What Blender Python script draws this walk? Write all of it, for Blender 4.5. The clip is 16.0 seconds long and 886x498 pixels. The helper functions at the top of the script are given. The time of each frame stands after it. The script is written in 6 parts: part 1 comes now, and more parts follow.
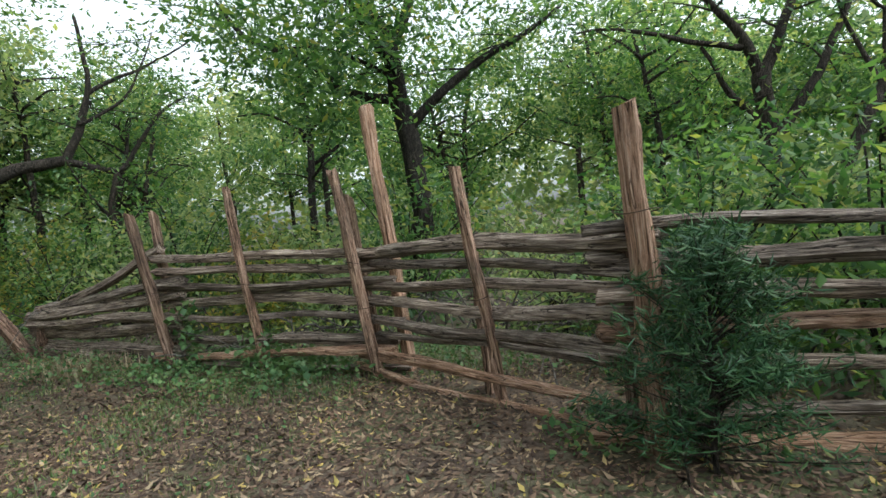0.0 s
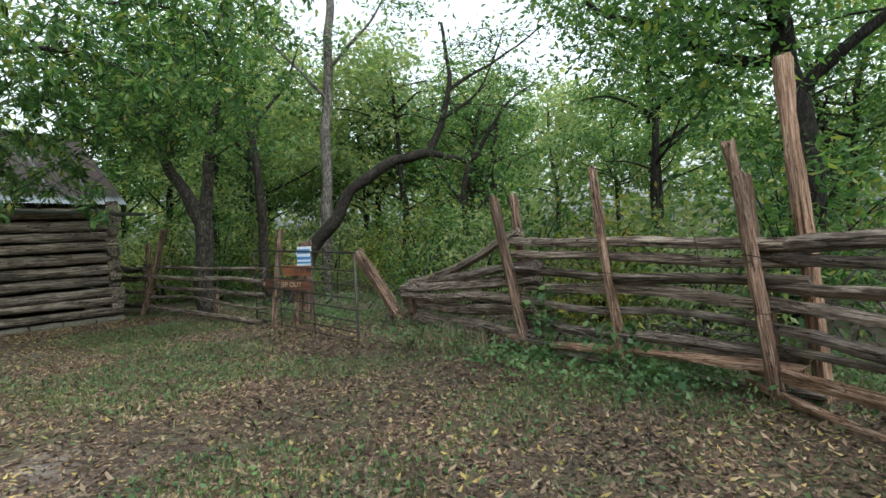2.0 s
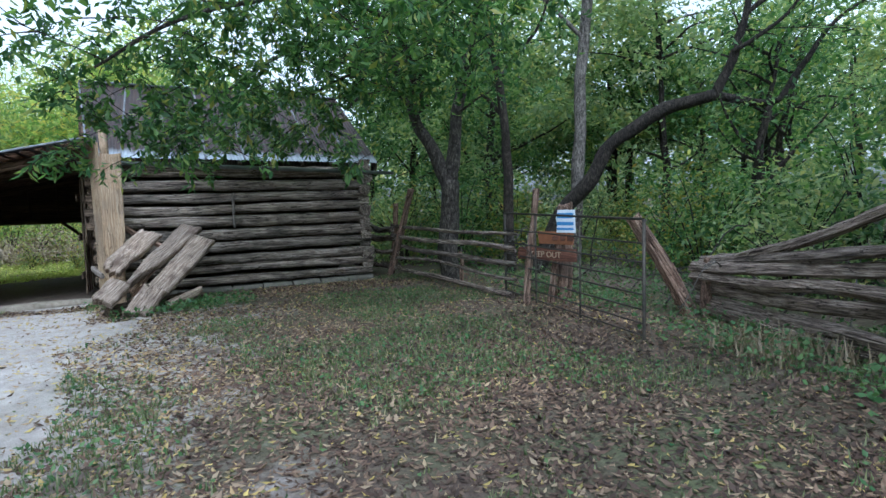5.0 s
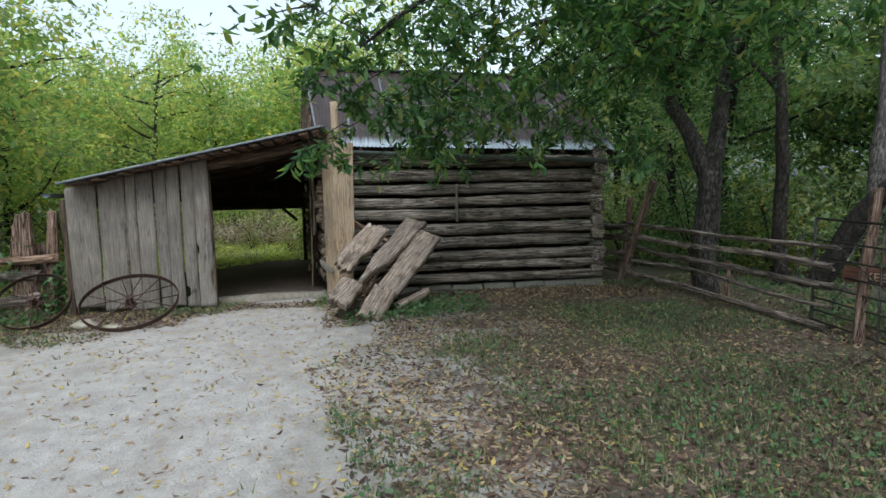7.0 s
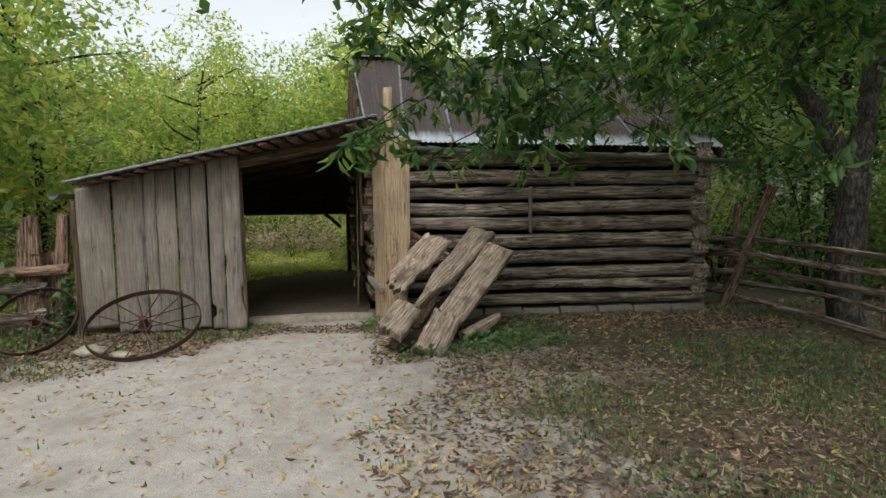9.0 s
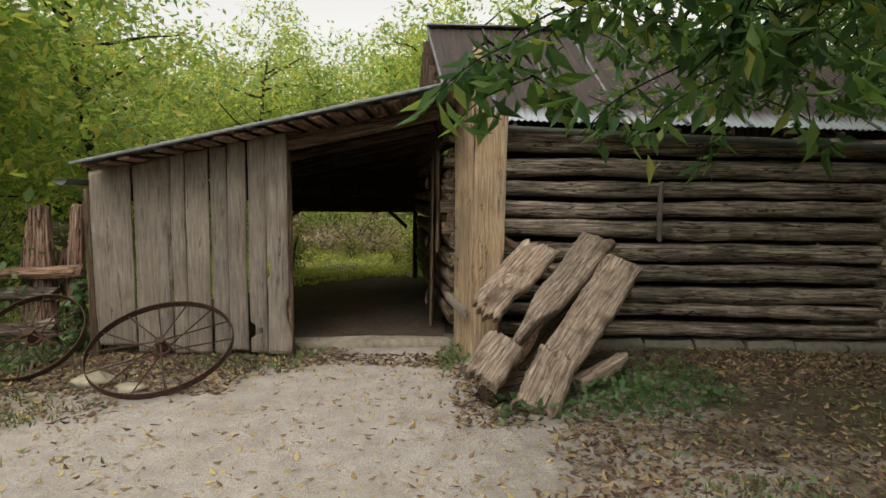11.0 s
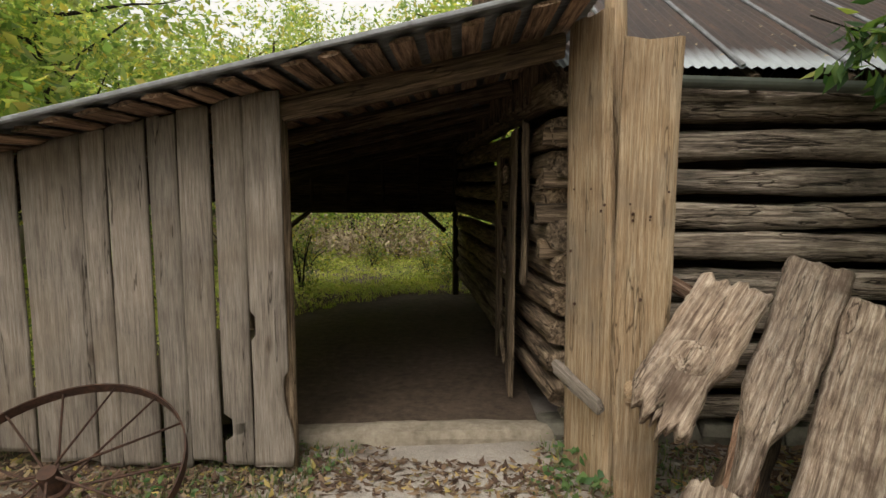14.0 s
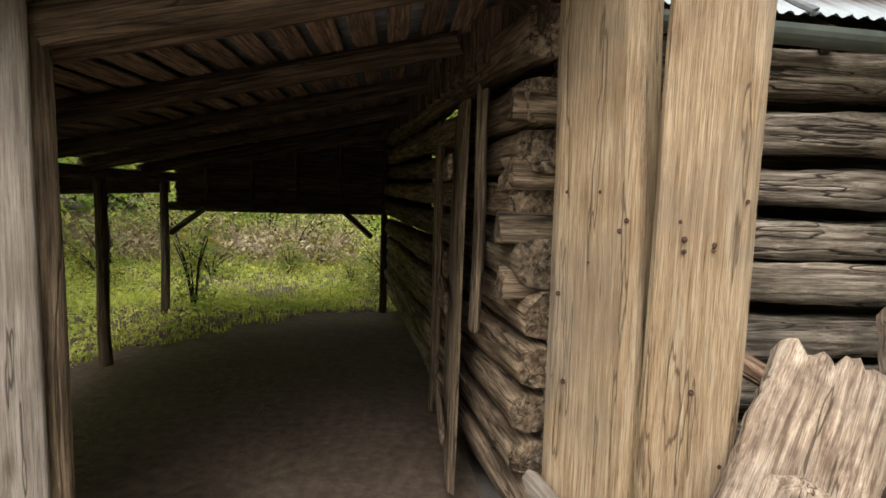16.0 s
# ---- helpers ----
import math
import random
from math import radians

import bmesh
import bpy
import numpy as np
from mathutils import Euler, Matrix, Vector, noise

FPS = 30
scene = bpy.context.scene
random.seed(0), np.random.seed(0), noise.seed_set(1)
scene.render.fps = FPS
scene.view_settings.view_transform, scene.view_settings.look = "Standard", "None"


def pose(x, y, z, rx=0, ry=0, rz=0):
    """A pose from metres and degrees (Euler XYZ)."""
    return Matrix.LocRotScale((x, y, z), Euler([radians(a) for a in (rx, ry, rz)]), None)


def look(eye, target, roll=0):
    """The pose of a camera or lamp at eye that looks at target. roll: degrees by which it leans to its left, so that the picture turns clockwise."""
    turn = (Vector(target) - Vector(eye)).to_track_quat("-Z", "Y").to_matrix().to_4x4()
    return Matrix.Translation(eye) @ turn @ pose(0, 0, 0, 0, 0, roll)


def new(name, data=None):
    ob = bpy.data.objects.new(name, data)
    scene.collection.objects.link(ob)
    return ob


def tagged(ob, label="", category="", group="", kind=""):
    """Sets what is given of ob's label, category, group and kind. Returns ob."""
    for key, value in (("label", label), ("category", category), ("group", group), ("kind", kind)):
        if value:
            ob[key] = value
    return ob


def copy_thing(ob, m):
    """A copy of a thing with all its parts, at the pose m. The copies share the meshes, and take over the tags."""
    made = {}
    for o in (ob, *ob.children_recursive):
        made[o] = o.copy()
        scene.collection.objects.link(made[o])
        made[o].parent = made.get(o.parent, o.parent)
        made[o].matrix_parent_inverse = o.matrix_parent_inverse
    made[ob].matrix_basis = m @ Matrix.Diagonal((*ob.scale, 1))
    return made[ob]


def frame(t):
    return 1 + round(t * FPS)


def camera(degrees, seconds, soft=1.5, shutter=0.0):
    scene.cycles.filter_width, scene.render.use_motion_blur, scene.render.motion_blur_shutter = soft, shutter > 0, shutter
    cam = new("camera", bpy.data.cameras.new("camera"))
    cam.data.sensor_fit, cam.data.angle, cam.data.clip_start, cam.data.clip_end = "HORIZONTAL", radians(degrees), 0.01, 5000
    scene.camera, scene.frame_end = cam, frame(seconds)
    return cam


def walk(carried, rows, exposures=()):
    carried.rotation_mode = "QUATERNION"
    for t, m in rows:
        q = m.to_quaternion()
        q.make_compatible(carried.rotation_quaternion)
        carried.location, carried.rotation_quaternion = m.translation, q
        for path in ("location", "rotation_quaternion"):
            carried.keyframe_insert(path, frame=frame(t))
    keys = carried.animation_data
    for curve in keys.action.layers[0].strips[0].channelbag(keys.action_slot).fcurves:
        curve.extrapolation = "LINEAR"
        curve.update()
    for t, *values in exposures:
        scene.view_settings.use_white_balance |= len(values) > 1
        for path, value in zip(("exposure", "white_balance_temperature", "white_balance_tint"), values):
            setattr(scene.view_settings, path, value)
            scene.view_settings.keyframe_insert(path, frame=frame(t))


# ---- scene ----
cam = camera(76.0, 16.0)
PATH = [
    (0, (0.516, -13.175, 1.539), (2.471, -12.765, 1.433), -4.3),
    (0.5, (0.567, -13.034, 1.552), (2.462, -12.414, 1.4), -3.6),
    (1, (0.613, -12.849, 1.545), (2.238, -11.686, 1.454), -3.4),
    (1.5, (0.756, -12.651, 1.542), (2.26, -11.335, 1.477), -3.0),
    (2, (0.842, -12.386, 1.499), (2.319, -11.039, 1.431), -2.8),
    (2.5, (0.931, -12.154, 1.519), (2.366, -10.763, 1.451), -2.7),
    (3, (1.058, -11.916, 1.516), (2.464, -10.495, 1.439), -2.6),
    (3.5, (1.194, -11.656, 1.495), (2.558, -10.196, 1.411), -2.4),
    (4, (1.248, -11.337, 1.48), (2.535, -9.81, 1.383), -2.3),
    (4.5, (1.27, -11.107, 1.464), (2.351, -9.43, 1.327), -1.8),
    (5, (1.303, -10.776, 1.473), (2.159, -8.976, 1.313), -1.8),
    (7.5, (0.474, -8.776, 1.741), (0.754, -6.807, 1.53), -0.8),
    (8, (0.483, -8.431, 1.698), (0.739, -6.457, 1.502), -0.7),
    (10.5, (0.176, -6.365, 1.658), (0.216, -4.374, 1.472), 0.2),
    (11, (0.128, -5.955, 1.613), (0.113, -3.964, 1.426), 0.6),
    (11.5, (0.008, -5.562, 1.57), (-0.072, -3.573, 1.372), 0.4),
    (12, (-0.148, -5.236, 1.618), (-0.281, -3.251, 1.41), 0.1),
    (12.5, (-0.194, -4.84, 1.657), (-0.344, -2.857, 1.442), 0.0),
    (13, (-0.306, -4.487, 1.63), (-0.432, -2.502, 1.422), -0.0),
    (13.5, (-0.435, -4.087, 1.656), (-0.531, -2.101, 1.445), -0.1),
    (14, (-0.415, -3.659, 1.662), (-0.478, -1.672, 1.447), -0.1),
    (14.5, (-0.395, -3.333, 1.651), (-0.376, -1.344, 1.437), 0.3),
    (15, (-0.432, -2.962, 1.666), (-0.324, -0.975, 1.46), 0.6),
    (15.5, (-0.362, -2.641, 1.66), (-0.194, -0.659, 1.452), 0.9),
    (16, (-0.352, -2.31, 1.65), (-0.184, -0.329, 1.438), 1.7),
]
walk(cam, [(t, look(eye, target, roll)) for t, eye, target, roll in PATH],
     exposures=[(0.0, 0.1, 5900, 3), (3.0, 0.0, 5700, 3), (5.0, -0.02, 4950, 6), (7.5, -0.42, 5650, 4), (8.2, -0.45, 5900, 5), (10.3, -0.5, 6800, 8), (12.5, -0.52, 7000, 9), (13.5, -0.48, 7100, 9), (14.5, -0.16, 7000, 10), (16.0, 0.42, 6700, 10)])


# ---- world, sun, exposure ----
world = bpy.data.worlds.new("overcast_sky")
scene.world = world
world.use_nodes = True
wn = world.node_tree
sky = wn.nodes.new("ShaderNodeTexSky")
sky.sky_type = "NISHITA"
sky.sun_disc = False
sky.sun_elevation, sky.sun_rotation = radians(52), radians(200)
sky.air_density, sky.dust_density = 1.0, 4.0
grey = wn.nodes.new("ShaderNodeHueSaturation")
grey.inputs["Saturation"].default_value = 0.1
grey.inputs["Value"].default_value = 2.4
wn.links.new(sky.outputs[0], grey.inputs["Color"])
wn.links.new(grey.outputs[0], wn.nodes["Background"].inputs["Color"])
wn.nodes["Background"].inputs["Strength"].default_value = 0.15
sun = new("sun", bpy.data.lights.new("sun", "SUN"))
sun.data.energy, sun.data.angle, sun.data.color = 0.6, radians(40), (1.0, 0.97, 0.92)
sun.matrix_world = look((0, 0, 30), (2, 16, 0))


# ---- materials ----
def material(name, rough=0.85):
    m = bpy.data.materials.new(name)
    m.use_nodes = True
    nt = m.node_tree
    b = nt.nodes["Principled BSDF"]
    b.inputs["Roughness"].default_value = rough
    b.inputs["Specular IOR Level"].default_value = 0.25
    return m, nt, b


def coords(nt, scale, kind="Object"):
    tc = nt.nodes.new("ShaderNodeTexCoord")
    mp = nt.nodes.new("ShaderNodeMapping")
    mp.inputs["Scale"].default_value = scale
    nt.links.new(tc.outputs[kind], mp.inputs["Vector"])
    return mp.outputs[0]


def tex_noise(nt, vec, scale, detail=4.0, rough=0.6):
    n = nt.nodes.new("ShaderNodeTexNoise")
    n.inputs["Scale"].default_value, n.inputs["Detail"].default_value, n.inputs["Roughness"].default_value = scale, detail, rough
    nt.links.new(vec, n.inputs["Vector"])
    return n.outputs["Fac"]


def ramp(nt, fac, stops):
    r = nt.nodes.new("ShaderNodeValToRGB")
    els = r.color_ramp.elements
    while len(els) < len(stops):
        els.new(0.5)
    for e, (p, c) in zip(els, stops):
        e.position, e.color = p, (*c, 1)
    nt.links.new(fac, r.inputs[0])
    return r.outputs[0]


def mix(nt, a, b, fac, mode="MIX"):
    m = nt.nodes.new("ShaderNodeMix")
    m.data_type, m.blend_type = "RGBA", mode
    for sock, v in ((m.inputs[0], fac), (m.inputs[6], a), (m.inputs[7], b)):
        if isinstance(v, (int, float)):
            sock.default_value = v
        elif isinstance(v, tuple):
            sock.default_value = (*v, 1)
        else:
            nt.links.new(v, sock)
    return m.outputs[2]


def calc(nt, op, a, b=0.0, c=0.0):
    m = nt.nodes.new("ShaderNodeMath")
    m.operation = op
    for sock, v in zip(m.inputs, (a, b, c)):
        if isinstance(v, (int, float)):
            sock.default_value = v
        else:
            nt.links.new(v, sock)
    return m.outputs[0]


def bump(nt, b, height, strength, distance):
    n = nt.nodes.new("ShaderNodeBump")
    n.inputs["Strength"].default_value, n.inputs["Distance"].default_value = strength, distance
    nt.links.new(height, n.inputs["Height"])
    nt.links.new(n.outputs[0], b.inputs["Normal"])


def wood(name, dark, mid, light, grain=(1.2, 22, 22), crack=0.5, tint=0.25, stain=None, relief=0.012, hairy=0.7, rings=0.5, knotty=0.7, check=0.47):
    """Weathered wood, its grain along the piece's own x."""
    m, nt, b = material(name, 0.88)
    info = nt.nodes.new("ShaderNodeObjectInfo")
    off = nt.nodes.new("ShaderNodeVectorMath")
    off.operation = "ADD"
    tc = nt.nodes.new("ShaderNodeTexCoord")
    nt.links.new(tc.outputs["Object"], off.inputs[0])
    k = calc(nt, "MULTIPLY", info.outputs["Random"], 37.0)
    comb = nt.nodes.new("ShaderNodeCombineXYZ")
    nt.links.new(k, comb.inputs[0])
    nt.links.new(k, comb.inputs[1])
    nt.links.new(comb.outputs[0], off.inputs[1])
    mp = nt.nodes.new("ShaderNodeMapping")
    mp.inputs["Scale"].default_value = grain
    nt.links.new(off.outputs[0], mp.inputs["Vector"])
    fine = tex_noise(nt, mp.outputs[0], 2.2, 8, 0.65)
    mp2 = nt.nodes.new("ShaderNodeMapping")
    mp2.inputs["Scale"].default_value = (grain[0] * 0.55, grain[1] * 0.4, grain[2] * 0.4)
    nt.links.new(off.outputs[0], mp2.inputs["Vector"])
    streak = tex_noise(nt, mp2.outputs[0], 1.4, 3, 0.55)
    mp3 = nt.nodes.new("ShaderNodeMapping")
    mp3.inputs["Scale"].default_value = (grain[0] * 2.0, grain[1] * 8.0, grain[2] * 8.0)
    nt.links.new(off.outputs[0], mp3.inputs["Vector"])
    hair = tex_noise(nt, mp3.outputs[0], 2.0, 6, 0.75)
    ring = nt.nodes.new("ShaderNodeTexWave")
    ring.wave_type, ring.bands_direction, ring.wave_profile = "BANDS", "DIAGONAL", "SAW"
    for k, v in (("Scale", 1.6), ("Distortion", 7.0), ("Detail", 4.0), ("Detail Scale", 1.3), ("Detail Roughness", 0.6)):
        ring.inputs[k].default_value = v
    nt.links.new(mp2.outputs[0], ring.inputs["Vector"])
    vor = nt.nodes.new("ShaderNodeTexVoronoi")
    vor.inputs["Scale"].default_value = 1.0
    mp4 = nt.nodes.new("ShaderNodeMapping")
    mp4.inputs["Scale"].default_value = (1.7, 4.5, 4.5)
    nt.links.new(off.outputs[0], mp4.inputs["Vector"])
    nt.links.new(mp4.outputs[0], vor.inputs["Vector"])
    col = ramp(nt, fine, [(0.36, dark), (0.5, mid), (0.62, light)])
    col = mix(nt, col, ramp(nt, ring.outputs["Fac"], [(0.0, (1.18, 1.16, 1.14)), (0.7, (0.95, 0.94, 0.93)), (0.93, (0.5, 0.47, 0.44)), (1.0, (1.05, 1.05, 1.05))]), rings, "MULTIPLY")
    col = mix(nt, col, ramp(nt, hair, [(0.38, (0.28, 0.26, 0.24)), (0.5, (1, 1, 1)), (0.63, (1.4, 1.38, 1.35))]), hairy, "MULTIPLY")
    split = calc(nt, "ABSOLUTE", calc(nt, "SUBTRACT", streak, check))
    cracks = ramp(nt, split, [(0.004, (0.1, 0.085, 0.07)), (0.014, (1, 1, 1))])
    knots = ramp(nt, vor.outputs["Distance"], [(0.05, (0.2, 0.15, 0.11)), (0.1, (0.75, 0.7, 0.65)), (0.14, (1, 1, 1))])
    col = mix(nt, col, cracks, min(1.0, crack * 1.3), "MULTIPLY")
    col = mix(nt, col, knots, knotty, "MULTIPLY")
    blot = tex_noise(nt, off.outputs[0], 2.3, 4, 0.6)
    tone = ramp(nt, blot, [(0.3, (0.62, 0.6, 0.6)), (0.7, (1.25, 1.2, 1.15))])
    col = mix(nt, col, tone, 0.7, "MULTIPLY")
    if stain:
        spot = tex_noise(nt, off.outputs[0], stain[1], 5, 0.65)
        col = mix(nt, col, stain[0], ramp(nt, spot, [(0.52, (0, 0, 0)), (0.66, (stain[2],) * 3)]))
    each = ramp(nt, info.outputs["Random"], [(0.0, (1 - tint,) * 3), (1.0, (1 + tint, 1 + tint * 0.85, 1 + tint * 0.7))])
    col = mix(nt, col, each, 1.0, "MULTIPLY")
    nt.links.new(col, b.inputs["Base Color"])
    h = calc(nt, "ADD", calc(nt, "ADD", calc(nt, "MULTIPLY", fine, 0.7), calc(nt, "MULTIPLY", hair, 0.45)), calc(nt, "MINIMUM", calc(nt, "MULTIPLY", split, 20.0), 0.6))
    bump(nt, b, h, 1.0, relief)
    return m


LOG = wood("weathered_log", (0.06, 0.05, 0.04), (0.205, 0.172, 0.142), (0.38, 0.34, 0.29), (1.0, 18, 18), 0.75, 0.22, ((0.035, 0.035, 0.028), 1.1, 0.6))
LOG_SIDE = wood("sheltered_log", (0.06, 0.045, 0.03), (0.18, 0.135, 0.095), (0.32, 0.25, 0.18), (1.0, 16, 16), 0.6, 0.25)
BOARD = wood("grey_board", (0.15, 0.128, 0.109), (0.2, 0.175, 0.151), (0.245, 0.22, 0.193), (1.6, 25, 25), 0.6, 0.12, ((0.125, 0.097, 0.07), 1.1, 0.45), 0.005, 0.62, 0.12, 0.6, 0.36)
PALE = wood("pale_plank", (0.265, 0.178, 0.105), (0.35, 0.255, 0.163), (0.44, 0.345, 0.238), (1.5, 27, 27), 0.5, 0.08, ((0.24, 0.195, 0.15), 1.6, 0.5), 0.006, 0.72, 0.12, 0.4, 0.37)
SLAB = wood("split_slab", (0.135, 0.098, 0.075), (0.285, 0.226, 0.178), (0.42, 0.357, 0.295), (1.6, 25, 25), 0.6, 0.12, ((0.07, 0.045, 0.032), 2.6, 0.8), 0.007, 0.65, 0.6, 0.5, 0.4)
# wood for covered places, with the shade there put into its dark colour
SHADED_WOOD = wood("shaded_wood", (0.035, 0.025, 0.018), (0.09, 0.065, 0.045), (0.16, 0.12, 0.085), (1.2, 22, 22), 0.5, 0.3)
DECK = wood("roof_deck_wood", (0.09, 0.06, 0.045), (0.23, 0.155, 0.11), (0.36, 0.26, 0.19), (1.2, 22, 22), 0.4, 0.3, None, 0.008, 0.5, 0.3, 0.5)
RAIL = wood("grey_cedar_rail", (0.055, 0.042, 0.034), (0.205, 0.165, 0.138), (0.40, 0.35, 0.305), (1.3, 24, 24), 0.75, 0.3, ((0.05, 0.04, 0.03), 3.0, 0.5), 0.012)
CEDAR = wood("reddish_cedar_rail", (0.12, 0.07, 0.045), (0.31, 0.195, 0.135), (0.45, 0.33, 0.255), (1.3, 24, 24), 0.6, 0.2, None, 0.012)
POST = wood("cedar_post", (0.065, 0.038, 0.027), (0.235, 0.152, 0.11), (0.42, 0.31, 0.245), (1.3, 26, 26), 0.8, 0.25, ((0.055, 0.042, 0.034), 2.2, 0.6), 0.014)
SIGNWOOD = wood("brown_sign_wood", (0.08, 0.037, 0.025), (0.135, 0.062, 0.042), (0.2, 0.098, 0.066), (1.2, 26, 26), 0.3, 0.1)
BARK = wood("dark_bark", (0.010, 0.008, 0.006), (0.027, 0.022, 0.017), (0.065, 0.056, 0.046), (9, 20, 5), 0.6, 0.3, None, 0.03)
BARK_MID = wood("mottled_bark", (0.022, 0.019, 0.016), (0.066, 0.058, 0.05), (0.15, 0.138, 0.122), (9, 20, 5), 0.6, 0.3, None, 0.025)
BARK_GREY = wood("grey_bark", (0.05, 0.045, 0.04), (0.12, 0.11, 0.10), (0.22, 0.21, 0.19), (9, 20, 5), 0.5, 0.3, None, 0.02)


def leaf_material(name, stops, through_light=0.5, rough=0.42):
    m, nt, b = material(name, rough)
    geo = nt.nodes.new("ShaderNodeNewGeometry")
    col = ramp(nt, geo.outputs["Random Per Island"], stops)
    big = tex_noise(nt, coords(nt, (1, 1, 1)), 0.9, 2)
    col = mix(nt, col, ramp(nt, big, [(0.3, (0.7, 0.72, 0.7)), (0.7, (1.25, 1.2, 1.1))]), 0.8, "MULTIPLY")
    nt.links.new(col, b.inputs["Base Color"])
    if through_light:
        tr = nt.nodes.new("ShaderNodeBsdfTranslucent")
        nt.links.new(mix(nt, col, (1.5, 1.6, 0.85), 1.0, "MULTIPLY"), tr.inputs["Color"])
        ms = nt.nodes.new("ShaderNodeMixShader")
        ms.inputs[0].default_value = through_light
        nt.links.new(b.outputs[0], ms.inputs[1])
        nt.links.new(tr.outputs[0], ms.inputs[2])
        nt.links.new(ms.outputs[0], nt.nodes["Material Output"].inputs["Surface"])
    return m


LEAF = leaf_material("green_leaves", [(0.0, (0.03, 0.075, 0.03)), (0.5, (0.08, 0.155, 0.055)), (0.88, (0.155, 0.245, 0.08)), (1.0, (0.30, 0.29, 0.08))])
LEAF_DARK = leaf_material("dark_green_leaves", [(0.0, (0.04, 0.09, 0.045)), (0.6, (0.07, 0.14, 0.065)), (1.0, (0.135, 0.20, 0.085))])
LEAF_YELLOW = leaf_material("yellowing_leaves", [(0.0, (0.09, 0.15, 0.045)), (0.5, (0.18, 0.225, 0.065)), (0.85, (0.32, 0.29, 0.075)), (1.0, (0.42, 0.29, 0.08))])
LEAF_BRIGHT = leaf_material("bright_yellow_green_leaves", [(0.0, (0.14, 0.225, 0.09)), (0.45, (0.28, 0.365, 0.15)), (0.8, (0.45, 0.465, 0.2)), (1.0, (0.6, 0.47, 0.17))], 0.7)
# greens lightened like haze, so the woods behind stand off from near leaves
LEAF_FAR = leaf_material("hazy_far_leaves", [(0.0, (0.13, 0.195, 0.1)), (0.5, (0.22, 0.29, 0.15)), (0.85, (0.32, 0.36, 0.19)), (1.0, (0.46, 0.42, 0.18))], 0.55)
NEEDLE = leaf_material("cedar_needles", [(0.0, (0.016, 0.05, 0.022)), (0.6, (0.034, 0.085, 0.036)), (1.0, (0.07, 0.125, 0.05))], 0.2)
MEADOW = leaf_material("meadow_grass", [(0.0, (0.27, 0.33, 0.08)), (0.6, (0.42, 0.46, 0.13)), (1.0, (0.58, 0.52, 0.22))], 0.5)
GRASS = leaf_material("grass_blades", [(0.0, (0.07, 0.105, 0.045)), (0.5, (0.115, 0.15, 0.065)), (0.85, (0.18, 0.185, 0.095)), (1.0, (0.3, 0.26, 0.16))], 0.3)
WEED = leaf_material("weed_leaves", [(0.0, (0.045, 0.1, 0.04)), (0.6, (0.085, 0.155, 0.06)), (1.0, (0.14, 0.2, 0.08))], 0.3)
LITTER = leaf_material("fallen_leaves", [(0.0, (0.05, 0.03, 0.024)), (0.4, (0.105, 0.066, 0.047)), (0.7, (0.19, 0.128, 0.09)), (0.88, (0.32, 0.245, 0.165)), (0.95, (0.38, 0.28, 0.09)), (1.0, (0.10, 0.13, 0.045))], 0.1, 0.75)
# damp brown litter, its dark tones also standing in for shade under trees
LITTER_DARK = leaf_material("damp_shaded_leaves", [(0.0, (0.025, 0.016, 0.012)), (0.5, (0.06, 0.038, 0.027)), (0.8, (0.11, 0.072, 0.05)), (1.0, (0.2, 0.14, 0.09))], 0.05, 0.6)
LITTER_GOLD = leaf_material("golden_fallen_leaves", [(0.0, (0.16, 0.10, 0.06)), (0.4, (0.30, 0.20, 0.11)), (0.75, (0.44, 0.33, 0.16)), (1.0, (0.52, 0.40, 0.13))], 0.15, 0.7)
DRYGRASS = leaf_material("dry_grass", [(0.0, (0.16, 0.12, 0.08)), (1.0, (0.36, 0.29, 0.2))], 0.15)


